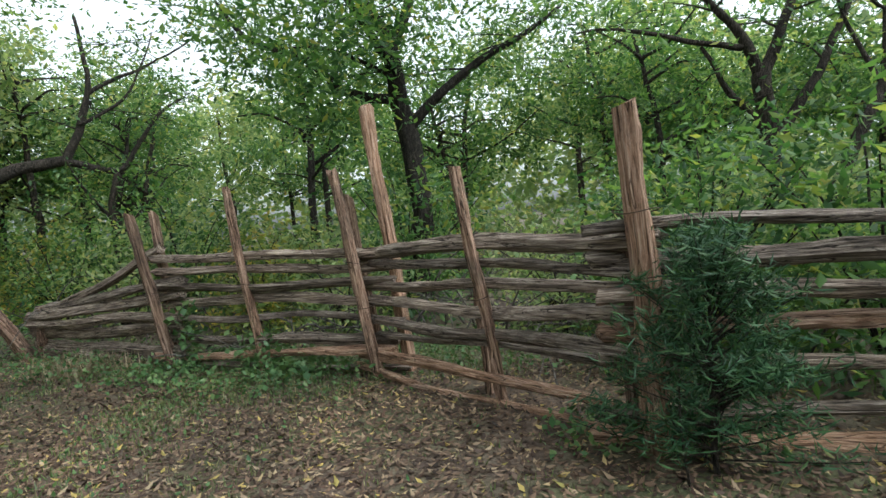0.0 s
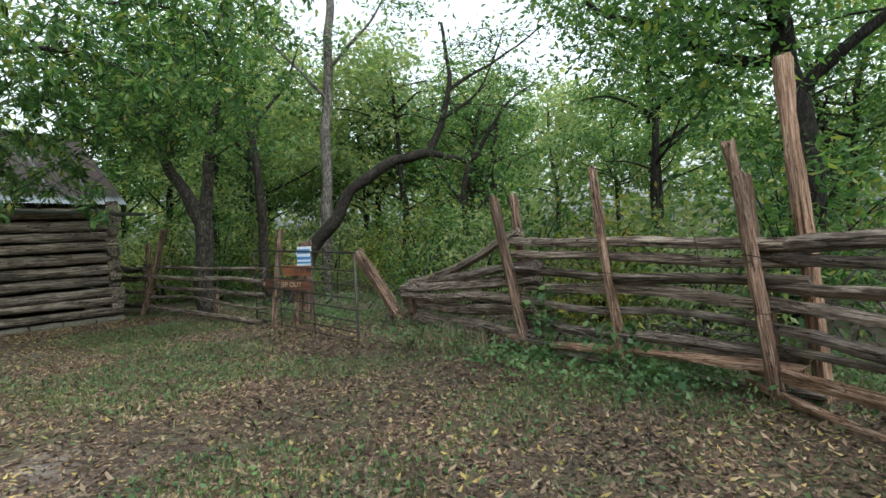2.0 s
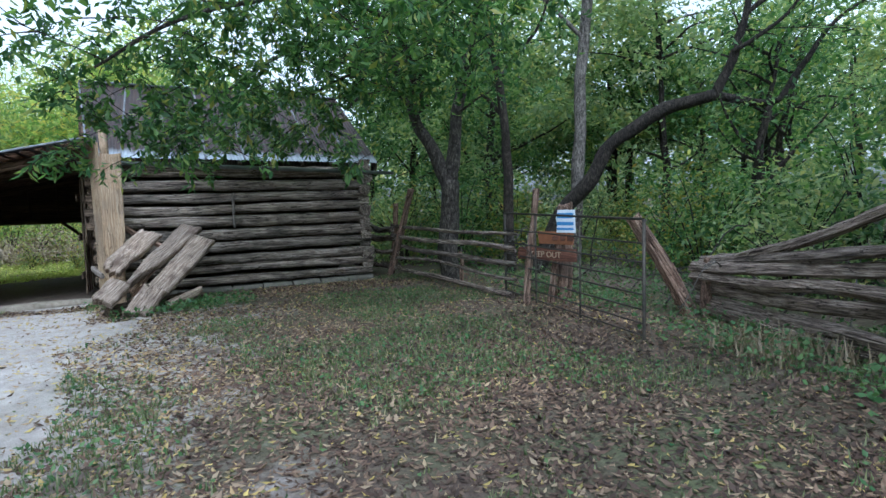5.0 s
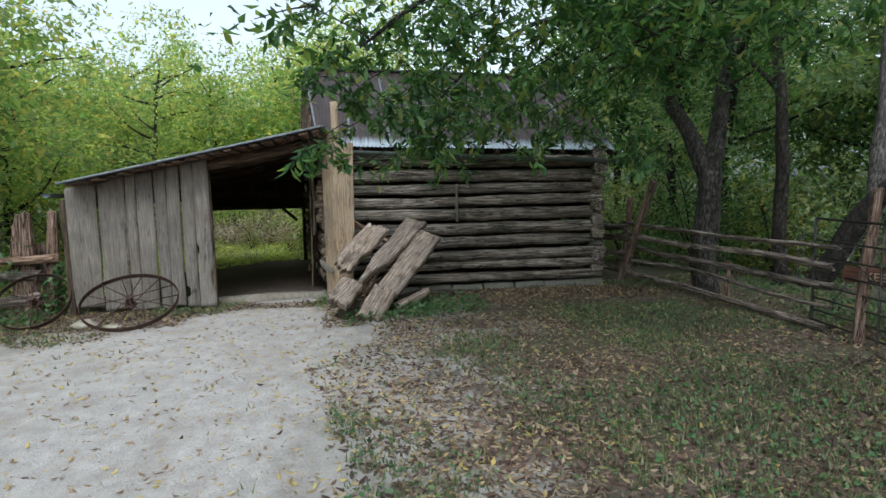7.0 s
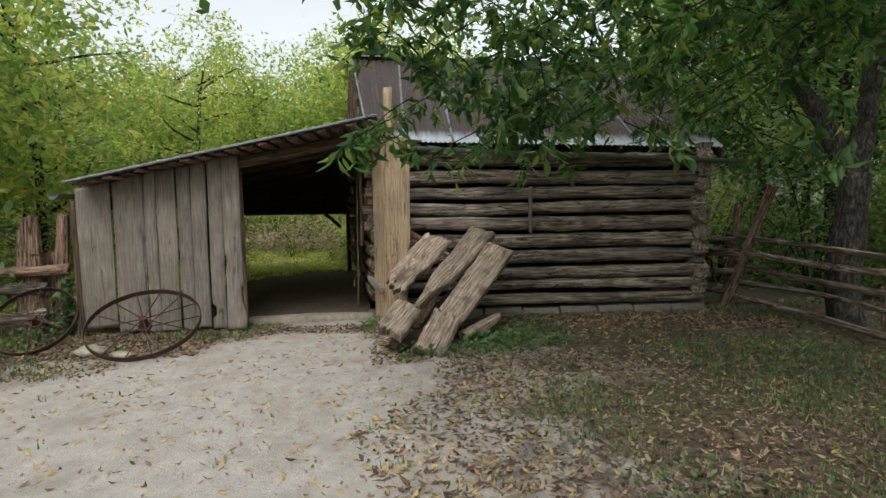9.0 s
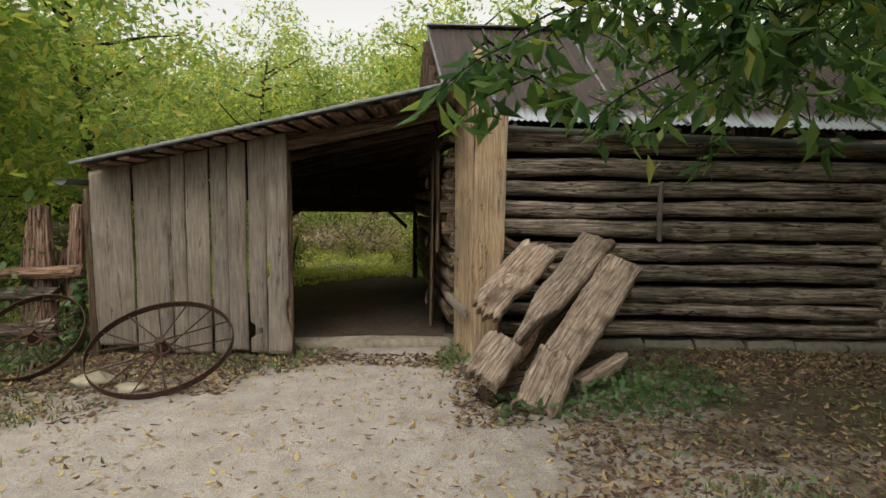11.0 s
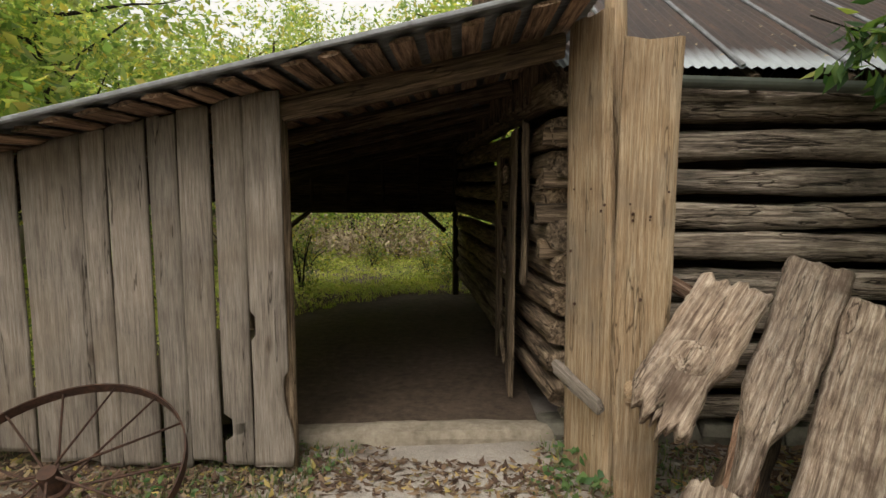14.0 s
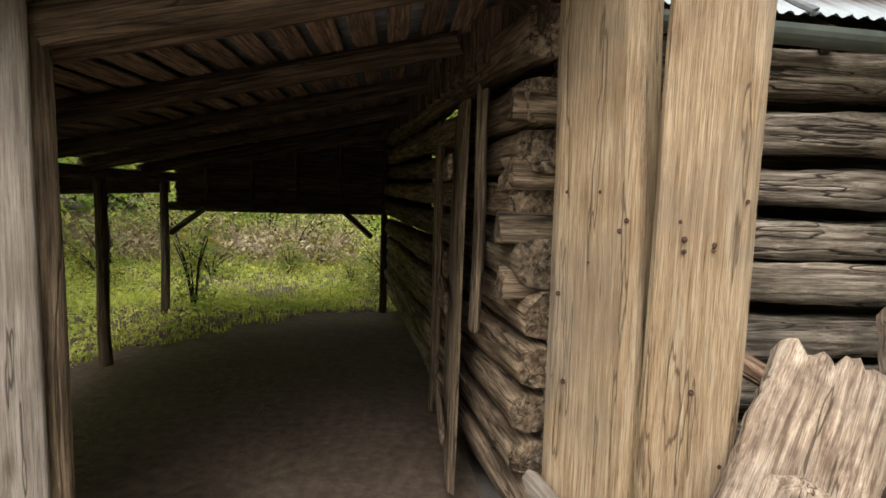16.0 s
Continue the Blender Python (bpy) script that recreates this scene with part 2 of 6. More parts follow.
def ground_material():
    m, nt, b = material("yard_ground", 0.95)
    tc = nt.nodes.new("ShaderNodeTexCoord")
    v = tc.outputs["Object"]
    sep = nt.nodes.new("ShaderNodeSeparateXYZ")
    nt.links.new(v, sep.inputs[0])
    x, y = sep.outputs[0], sep.outputs[1]
    wob = tex_noise(nt, v, 0.9, 6, 0.65)
    wob2 = tex_noise(nt, v, 4.5, 4, 0.6)
    w = calc(nt, "ADD", calc(nt, "MULTIPLY", calc(nt, "SUBTRACT", wob, 0.5), 2.4), calc(nt, "MULTIPLY", calc(nt, "SUBTRACT", wob2, 0.5), 0.7))
    # gravel drive: right edge, far edge beside the board wall, end in the yard
    right = calc(nt, "SUBTRACT", calc(nt, "ADD", 0.95, w), calc(nt, "ADD", x, calc(nt, "MULTIPLY", calc(nt, "ABSOLUTE", calc(nt, "ADD", y, 2.7)), 0.18)))
    left = calc(nt, "SUBTRACT", calc(nt, "ADD", calc(nt, "MULTIPLY", x, 0.85), calc(nt, "MULTIPLY", w, 0.3)), calc(nt, "SUBTRACT", y, 0.42))
    near = calc(nt, "ADD", calc(nt, "ADD", y, 9.5), calc(nt, "MULTIPLY", w, 2.0))
    far = calc(nt, "SUBTRACT", 0.1, y)
    s = calc(nt, "MINIMUM", calc(nt, "MINIMUM", right, left), calc(nt, "MINIMUM", near, far))
    gmask = ramp(nt, calc(nt, "ADD", calc(nt, "MULTIPLY", s, 0.9), 0.5), [(0.22, (0, 0, 0)), (0.55, (0.6, 0.6, 0.6)), (0.95, (1, 1, 1))])
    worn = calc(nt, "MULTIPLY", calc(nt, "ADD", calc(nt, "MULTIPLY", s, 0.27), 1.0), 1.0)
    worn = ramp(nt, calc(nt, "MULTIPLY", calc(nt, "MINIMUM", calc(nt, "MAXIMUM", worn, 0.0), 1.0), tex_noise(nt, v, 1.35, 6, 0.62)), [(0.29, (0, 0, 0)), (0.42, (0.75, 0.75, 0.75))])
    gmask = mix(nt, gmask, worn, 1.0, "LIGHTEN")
    fine = tex_noise(nt, v, 38, 5, 0.7)
    grit = tex_noise(nt, v, 140, 3, 0.7)
    med = tex_noise(nt, v, 6, 5, 0.65)
    soil = ramp(nt, med, [(0.3, (0.065, 0.045, 0.034)), (0.55, (0.12, 0.091, 0.07)), (0.75, (0.2, 0.163, 0.13))])
    soil = mix(nt, soil, ramp(nt, fine, [(0.3, (0.55, 0.52, 0.5)), (0.7, (1.3, 1.28, 1.25))]), 0.8, "MULTIPLY")
    green = ramp(nt, fine, [(0.35, (0.045, 0.06, 0.025)), (0.7, (0.10, 0.12, 0.045))])
    patch = tex_noise(nt, v, 0.75, 5, 0.6)
    soil = mix(nt, soil, green, ramp(nt, patch, [(0.42, (0, 0, 0)), (0.62, (0.75, 0.75, 0.75))]))
    grav = ramp(nt, grit, [(0.3, (0.30, 0.268, 0.24)), (0.5, (0.43, 0.392, 0.36)), (0.7, (0.56, 0.522, 0.49))])
    grav = mix(nt, grav, ramp(nt, med, [(0.3, (0.8, 0.78, 0.75)), (0.7, (1.12, 1.1, 1.08))]), 1.0, "MULTIPLY")
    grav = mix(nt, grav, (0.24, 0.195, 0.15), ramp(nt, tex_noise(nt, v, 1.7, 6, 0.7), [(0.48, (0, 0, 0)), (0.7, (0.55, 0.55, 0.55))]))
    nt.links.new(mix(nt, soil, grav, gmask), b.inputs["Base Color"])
    bump(nt, b, calc(nt, "ADD", calc(nt, "MULTIPLY", grit, 0.4), fine), 0.8, 0.02)
    return m


def plain(name, stops, scale, rough=0.85, metal=0.0, relief=0.004, stretch=(1, 1, 1)):
    m, nt, b = material(name, rough)
    b.inputs["Metallic"].default_value = metal
    v = coords(nt, stretch)
    n = tex_noise(nt, v, scale, 6, 0.65)
    big = tex_noise(nt, v, scale * 0.15, 4, 0.6)
    col = mix(nt, ramp(nt, n, stops), ramp(nt, big, [(0.3, (0.75, 0.74, 0.73)), (0.7, (1.2, 1.2, 1.2))]), 0.7, "MULTIPLY")
    nt.links.new(col, b.inputs["Base Color"])
    bump(nt, b, n, 0.7, relief)
    return m


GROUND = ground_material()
DIRT = plain("dirt_floor", [(0.3, (0.05, 0.034, 0.025)), (0.6, (0.092, 0.067, 0.049)), (0.8, (0.15, 0.116, 0.088))], 14, 0.95, 0, 0.02)
SILLSTONE = plain("pale_sill", [(0.3, (0.17, 0.14, 0.105)), (0.7, (0.30, 0.26, 0.205))], 18, 0.95, 0, 0.01)
FOOTING = plain("mossy_footing", [(0.3, (0.075, 0.07, 0.055)), (0.7, (0.17, 0.155, 0.125))], 12, 0.95, 0, 0.012)
ROCK = plain("pale_rock", [(0.3, (0.22, 0.19, 0.14)), (0.7, (0.42, 0.37, 0.28))], 9, 0.95, 0, 0.02)
IRON = plain("rusty_iron", [(0.3, (0.035, 0.025, 0.022)), (0.6, (0.085, 0.045, 0.032)), (0.8, (0.15, 0.075, 0.045))], 30, 0.7, 0.3)
GUTTER = plain("grey_green_gutter", [(0.3, (0.10, 0.12, 0.105)), (0.7, (0.17, 0.19, 0.17))], 6, 0.45, 0.3)
GATE = plain("dull_gate_steel", [(0.3, (0.03, 0.028, 0.024)), (0.7, (0.09, 0.075, 0.06))], 12, 0.6, 0.5)
WIRE = plain("rusty_wire", [(0.3, (0.03, 0.02, 0.015)), (0.7, (0.08, 0.05, 0.03))], 12, 0.7, 0.3)
PAPER = plain("white_paper", [(0.3, (0.66, 0.7, 0.76)), (0.7, (0.78, 0.82, 0.86))], 6, 0.6)
BLUE = plain("blue_print", [(0.3, (0.07, 0.22, 0.5)), (0.7, (0.1, 0.28, 0.58))], 6, 0.6)
CREAM = plain("routed_letters", [(0.3, (0.4, 0.3, 0.2)), (0.7, (0.5, 0.38, 0.26))], 12, 0.8)
ORANGE = plain("orange_brown_paint", [(0.3, (0.19, 0.075, 0.035)), (0.7, (0.27, 0.115, 0.055))], 12, 0.8)


def tin_material():
    m, nt, b = material("rusted_tin", 0.5)
    b.inputs["Metallic"].default_value = 0.35
    v = coords(nt, (1, 1, 1))
    sep = nt.nodes.new("ShaderNodeSeparateXYZ")
    nt.links.new(v, sep.inputs[0])
    long = tex_noise(nt, coords(nt, (9, 0.8, 1)), 1.0, 6, 0.65)
    spot = tex_noise(nt, v, 22, 5, 0.7)
    col = ramp(nt, long, [(0.3, (0.035, 0.029, 0.027)), (0.5, (0.062, 0.046, 0.04)), (0.68, (0.1, 0.063, 0.047)), (0.82, (0.15, 0.14, 0.14))])
    col = mix(nt, col, ramp(nt, spot, [(0.35, (0.6, 0.6, 0.6)), (0.7, (1.2, 1.15, 1.1))]), 0.8, "MULTIPLY")
    # bare zinc along the eave, where the rust has not spread
    edge = calc(nt, "ADD", sep.outputs[1], calc(nt, "MULTIPLY", long, 0.5))
    col = mix(nt, (0.36, 0.39, 0.41), col, ramp(nt, edge, [(0.36, (0, 0, 0)), (0.62, (1, 1, 1))]))
    fleck = ramp(nt, tex_noise(nt, v, 14, 2, 0.4), [(0.70, (0, 0, 0)), (0.74, (1, 1, 1))])
    col = mix(nt, col, (0.33, 0.27, 0.17), fleck)
    nt.links.new(col, b.inputs["Base Color"])
    return m


TIN = tin_material()
ZINC = plain("shed_tin", [(0.3, (0.12, 0.12, 0.12)), (0.6, (0.22, 0.23, 0.24)), (0.8, (0.3, 0.31, 0.32))], 9, 0.5, 0.4)


# ---- building blocks ----
def thing(name, label, category, at=(0, 0, 0), group="", kind=""):
    ob = new(name)
    ob.location = at
    ob.empty_display_size = 0.1
    return tagged(ob, label, category, group, kind)


def mesh_of(name, verts, faces, smooth=False):
    me = bpy.data.meshes.new(name)
    me.from_pydata([tuple(v) for v in verts], [], faces)
    if smooth:
        me.polygons.foreach_set("use_smooth", [True] * len(me.polygons))
    me.update()
    return me


def part(name, me, mat, parent=None, m=None, label=""):
    """Links a mesh as one object; m is its pose in the world, the parents stand unturned."""
    if isinstance(me, bmesh.types.BMesh):
        data = bpy.data.meshes.new(name)
        me.to_mesh(data)
        me.free()
        me = data
    if not me.materials:
        me.materials.append(mat)
    ob = new(name, me)
    if m is not None:
        ob.matrix_basis = m
    if parent:
        ob.parent = parent
        base = parent.matrix_basis if not parent.parent else parent.parent.matrix_basis @ parent.matrix_basis
        ob.matrix_basis = base.inverted() @ (m if m is not None else Matrix())
    if label:
        ob["label"] = label
    return ob


def along(p0, p1, roll=0.0):
    """The pose whose x runs from p0 towards p1, with z as upright as it can be."""
    p0, p1 = Vector(p0), Vector(p1)
    x = (p1 - p0).normalized()
    up = Vector((0, 0, 1)) if abs(x.z) < 0.98 else Vector((0, 1, 0))
    y = up.cross(x).normalized()
    z = x.cross(y)
    m = Matrix((x, y, z)).transposed().to_4x4()
    m.translation = p0
    return m @ Matrix.Rotation(roll, 4, "X")


def n3(p, s, seed):
    return noise.noise(Vector(p) * s + Vector((seed * 7.3, seed * 3.1, seed * 1.7)))


def bar(L, w, h, seed=0, cuts=12, sides=8, rough=0.15, power=4.0, bow=0.02, taper=0.0, ragged=0.02, flat_front=False):
    """A worked or split length of timber along x, w wide (y), h high (z), centred on its axis, with uneven faces and ends."""
    rnd = random.Random(seed * 131 + 7)
    verts, faces = [], []
    for i in range(cuts + 1):
        s = i / cuts
        k = 1 - taper * s
        cx = L * s
        oy, oz = bow * n3((s * 2.0, 0, 0), 1, seed + 11), bow * n3((s * 2.0, 5, 0), 1, seed + 23)
        for j in range(sides):
            a = 2 * math.pi * (j + 0.5) / sides
            c, sn = math.cos(a), math.sin(a)
            r = (abs(c) ** power + abs(sn) ** power) ** (-1 / power)
            r *= 1 + rough * (n3((s * L * 1.6, c * 1.2, sn * 1.2), 1.0, seed) + 0.55 * n3((s * L * 5, c * 2, sn * 2), 1.0, seed + 5) + 0.3 * n3((s * L * 13, c * 3, sn * 3), 1.0, seed + 9))
            ex = 0.0
            if i in (0, cuts):
                ex = rnd.uniform(-ragged, ragged)
            verts.append((cx + ex, oy + c * r * w / 2 * k, oz + sn * r * h / 2 * k))
    for i in range(cuts):
        for j in range(sides):
            a, b2 = i * sides + j, i * sides + (j + 1) % sides
            faces.append((a, b2, b2 + sides, a + sides))
    faces.append(tuple(range(sides - 1, -1, -1)))
    faces.append(tuple(range(cuts * sides, cuts * sides + sides)))
    me = mesh_of("bar", verts, faces, power < 2.5)
    if cuts >= 60:
        for f in me.polygons[:-2]:
            f.use_smooth = True
    return me


def tube(pts, radii, sides=8, seed=0, rough=0.08, base=0):
    """Verts and faces of a tapered limb through pts."""
    pts = [Vector(p) for p in pts]
    verts, faces = [], []
    ref = Vector((0.31, 0.17, 0.93))
    for i, p in enumerate(pts):
        d = (pts[min(i + 1, len(pts) - 1)] - pts[max(i - 1, 0)]).normalized()
        if abs(d.dot(ref)) > 0.95:
            ref = Vector((0.9, 0.3, 0.1))
        u = d.cross(ref).normalized()
        v = d.cross(u)
        for j in range(sides):
            a = 2 * math.pi * j / sides
            r = radii[i] * (1 + rough * 2 * n3((p.x * 3 + math.cos(a), p.y * 3 + math.sin(a), p.z * 3), 1.0, seed))
            verts.append(tuple(p + (u * math.cos(a) + v * math.sin(a)) * r))
    n = base
    for i in range(len(pts) - 1):
        for j in range(sides):
            a, b2 = n + i * sides + j, n + i * sides + (j + 1) % sides
            faces.append((a, b2, b2 + sides, a + sides))
    faces.append(tuple(n + (len(pts) - 1) * sides + j for j in range(sides)))
    return verts, faces


def smooth_path(pts, r0, r1, steps=4, wob=0.0, seed=0):
    """Rounds a limb's course and tapers it from r0 to r1."""
    pts = [Vector(p) for p in pts]
    out = []
    for i in range(len(pts) - 1):
        a, b2, c, d = pts[max(i - 1, 0)], pts[i], pts[i + 1], pts[min(i + 2, len(pts) - 1)]
        for k in range(steps):
            t = k / steps
            out.append(0.5 * ((2 * b2) + (c - a) * t + (2 * a - 5 * b2 + 4 * c - d) * t * t + (3 * b2 - a - 3 * c + d) * t ** 3))
    out.append(pts[-1])
    n = len(out) - 1
    for i in range(1, n + 1):
        out[i] = out[i] + Vector((n3(out[i], 1.3, seed), n3(out[i], 1.3, seed + 3), n3(out[i], 1.3, seed + 6))) * wob
    return out, [r0 + (r1 - r0) * i / n for i in range(n + 1)]


def leaves(name, centres, size, mat, rng, droop=0.3, slim=0.42, parent=None, vary=0.35, flat=False):
    """One mesh of many folded, pointed leaves, each at one of the centres."""
    c = np.asarray(centres, dtype=np.float64)
    n = len(c)
    ang = rng.uniform(0, 2 * np.pi, n)
    if flat:
        tilt = rng.normal(0.08, 0.22, n)
    else:
        tilt = rng.normal(-droop, 0.5, n)
    d = np.stack([np.cos(ang) * np.cos(tilt), np.sin(ang) * np.cos(tilt), np.sin(tilt)], 1)
    side = np.stack([-np.sin(ang), np.cos(ang), np.zeros(n)], 1)
    rollv = rng.normal(0, 0.25 if flat else 0.6, n)
    nor = np.cross(d, side)
    s2 = side * np.cos(rollv)[:, None] + nor * np.sin(rollv)[:, None]
    n2 = np.cross(d, s2)
    L = (size * (1 + vary * rng.uniform(-1, 1, n)))[:, None]
    w = L * slim * 0.5
    fold = L * (rng.uniform(0.02, 0.24, n) if flat else rng.uniform(0.03, 0.14, n))[:, None]
    v = np.stack([c, c + d * L * 0.45 + s2 * w + n2 * -fold, c + d * L, c + d * L * 0.45 - s2 * w + n2 * -fold], 1).reshape(-1, 3)
    i0 = np.arange(n, dtype=np.int32)[:, None] * 4
    f = np.concatenate([i0 + np.array([[0, 3, 2]], dtype=np.int32), i0 + np.array([[0, 2, 1]], dtype=np.int32)], 1).reshape(-1)
    me = bpy.data.meshes.new(name)
    me.vertices.add(len(v))
    me.vertices.foreach_set("co", v.reshape(-1))
    me.loops.add(len(f))
    me.loops.foreach_set("vertex_index", f)
    me.polygons.add(n * 2)
    me.polygons.foreach_set("loop_start", np.arange(0, n * 6, 3, dtype=np.int32))
    me.polygons.foreach_set("loop_total", np.full(n * 2, 3, dtype=np.int32))
    me.update()
    me.validate()
    me.materials.append(mat)
    ob = new(name, me)
    if parent:
        ob.parent = parent
        ob.matrix_basis = parent.matrix_basis.inverted()
    return ob


# ---- ground ----
def ground_z(x, y):
    """The lie of the land: flat yard, a little higher at the barn's door, uneven in the woods."""
    bumpy = 0.03 * n3((x, y, 0), 0.7, 1) + 0.012 * n3((x, y, 0), 3.1, 2)
    z = 0.03 + bumpy
    if x > 9 or y > 7 or x < -6:
        far = max(x - 9, y - 7, -6 - x)
        z += min(far, 12) * 0.03 * (1 + n3((x, y, 0), 0.15, 3))
    if -3.3 < x < 5.0 and y > 0.02:
        z = min(z, -0.02)
    return z


def grid_axis(lo, hi, step, out):
    inner = list(np.arange(lo, hi + 1e-6, step))
    rim = [hi + step * 1.35 ** k for k in range(3, 60) if hi + step * 1.35 ** k < out] + [out]
    rim2 = [lo - step * 1.35 ** k for k in range(3, 60) if lo - step * 1.35 ** k > -out] + [-out]
    return sorted(rim2) + inner + rim


gx, gy = grid_axis(-7, 10, 0.17, 1500), grid_axis(-18, 7.5, 0.17, 1500)
gverts = [(x, y, ground_z(x, y)) for y in gy for x in gx]
nx = len(gx)
gfaces = [(j * nx + i, j * nx + i + 1, (j + 1) * nx + i + 1, (j + 1) * nx + i) for j in range(len(gy) - 1) for i in range(nx - 1)]
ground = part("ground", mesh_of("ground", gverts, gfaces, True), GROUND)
tagged(ground, "leaf-strewn yard of soil and grass with pale gravel drive", "ground", kind="structure")


# ---- log barn ----
BX0, BX1, BY0, BY1 = 0.24, 4.72, 0.0, 5.3
FRONT = [(0.157, 0.29), (0.355, 0.50), (0.535, 0.69), (0.735, 0.915), (0.945, 1.14), (1.185, 1.375), (1.415, 1.58), (1.61, 1.775), (1.81, 2.0), (2.06, 2.26)]


def log_wall(name, label, p0, p1, spans, over, mat, seed, depth=0.2, rough=0.27, power=7.5, start=1.0):
    """A wall of hewn logs, each log a piece of its own, from p0 to p1."""
    w = thing(name, label, "wall", (p0[0], p0[1], 0), kind="structure")
    p0, p1 = Vector(p0), Vector(p1)
    d = (p1 - p0).normalized()
    rnd = random.Random(seed)
    for i, (a, b2) in enumerate(spans):
        o0, o1 = over * start * rnd.uniform(0.4, 1.1), over * rnd.uniform(0.3, 1.1)
        q0, q1 = p0 - d * o0, p1 + d * o1
        L = (q1 - q0).length
        me = bar(L, depth * rnd.uniform(0.9, 1.15), (b2 - a) * 0.98, seed + i, 70, 12, rough, power, 0.045, rnd.uniform(-0.06, 0.06), 0.035)
        m = along((q0.x, q0.y, (a + b2) / 2), (q1.x, q1.y, (a + b2) / 2 + rnd.uniform(-0.02, 0.02)))
        part("log", me, mat, w, m)
    return w


def shifted(spans, dz):
    return [(a + dz, b2 + dz) for a, b2 in spans]


log_wall("wall_front", "weathered grey hewn-log barn wall with open gaps", (BX0, BY0, 0), (BX1, BY0, 0), FRONT, 0.14, LOG, 10, start=-0.35)
log_wall("wall_back", "weathered hewn-log barn wall", (BX0, BY1, 0), (BX1, BY1, 0), FRONT, 0.14, LOG, 40)
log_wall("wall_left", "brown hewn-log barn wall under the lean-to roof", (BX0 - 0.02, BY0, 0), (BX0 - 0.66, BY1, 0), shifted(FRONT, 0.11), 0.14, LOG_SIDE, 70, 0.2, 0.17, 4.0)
log_wall("wall_right", "weathered hewn-log barn wall", (BX1, BY0, 0), (BX1, BY1, 0), shifted(FRONT, 0.11), 0.2, LOG, 100)
for z0, out in ((1.5, 0.07), (1.72, 0.05), (1.28, 0.05), (1.98, 0.04)):
    e = part("log_end", bar(0.3, 0.12, 0.13, int(z0 * 100), 10, 12, 0.14, 7, 0.01, 0.0, 0.02), LOG_SIDE, None, along((0.13 - out, -0.07, z0), (0.43 - out, -0.06, z0)))
    tagged(e, "squared log end standing out of the notched barn corner", "log end", "log ends at the corner")
# dark boards added behind the logs to stand in for shade in the gaps, and the footing
barn_box = thing("barn_lining", "dark boards added inside the barn to shade the log gaps", "wall", (2.4, 2.6, 0), kind="structure")
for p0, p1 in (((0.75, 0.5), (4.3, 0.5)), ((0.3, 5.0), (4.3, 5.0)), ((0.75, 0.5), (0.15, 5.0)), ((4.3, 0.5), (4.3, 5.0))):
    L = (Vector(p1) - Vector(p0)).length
    part("lining", bar(L, 0.04, 2.2, 5, 6, 8, 0.02, 12), SHADED_WOOD, barn_box, along((*p0, 1.15), (*p1, 1.15)))
# stands for a mossy grey sill log, laid here as short rounded blocks
sillb = thing("barn_footing", "low mossy grey sill log under the log wall, in short blocks", "footing", (2.4, 0, 0), kind="structure")
for i in range(9):
    x0 = 0.1 + i * 0.53
    part("stone", bar(0.5, 0.3, 0.2, 200 + i, 6, 10, 0.18, 3.5), FOOTING, sillb, along((x0, 0.03, 0.03), (x0 + 0.5, 0.03, 0.03)))
strip = part("nailing_strip", bar(0.6, 0.04, 0.09, 300, 6, 8, 0.08, 6, 0.004), BOARD, None, along((2.3, -0.13, 1.165), (2.3, -0.13, 1.765)))
tagged(strip, "short grey vertical board nailed across two logs", "board")


# barn roof: corrugated tin in sheets on both slopes
def corrugated(L, W, pitch=0.065, depth=0.009, rows=6, seed=0):
    """A sheet, W along x with waves across it, L along y."""
    n = int(W / pitch) * 4
    verts, faces = [], []
    for j in range(rows + 1):
        for i in range(n + 1):
            x = W * i / n
            verts.append((x, L * j / rows, depth * math.sin(2 * math.pi * x / pitch) + 0.006 * n3((x, j * 1.3, 0), 1.5, seed)))
    for j in range(rows):
        for i in range(n):
            a = j * (n + 1) + i
            faces.append((a, a + 1, a + n + 2, a + n + 1))
    return mesh_of("sheet", verts, faces, True)


EAVE = (-0.14, 2.385)
RIDGE = (2.85, 4.13)
roof = thing("barn_roof", "rusted corrugated tin gable roof with raised seams", "roof", (2.5, 0, 2.4), kind="structure")
slope = math.atan2(RIDGE[1] - EAVE[1], RIDGE[0] - EAVE[0])
slope_len = math.hypot(RIDGE[1] - EAVE[1], RIDGE[0] - EAVE[0])
RX0, RX1 = -0.02, 5.0
SW = 0.64
FALL = 0.016


def verge_x(y):
    """The left verge of the roof, which runs along the side wall."""
    return 0.165 - 0.124 * (y + 0.14)


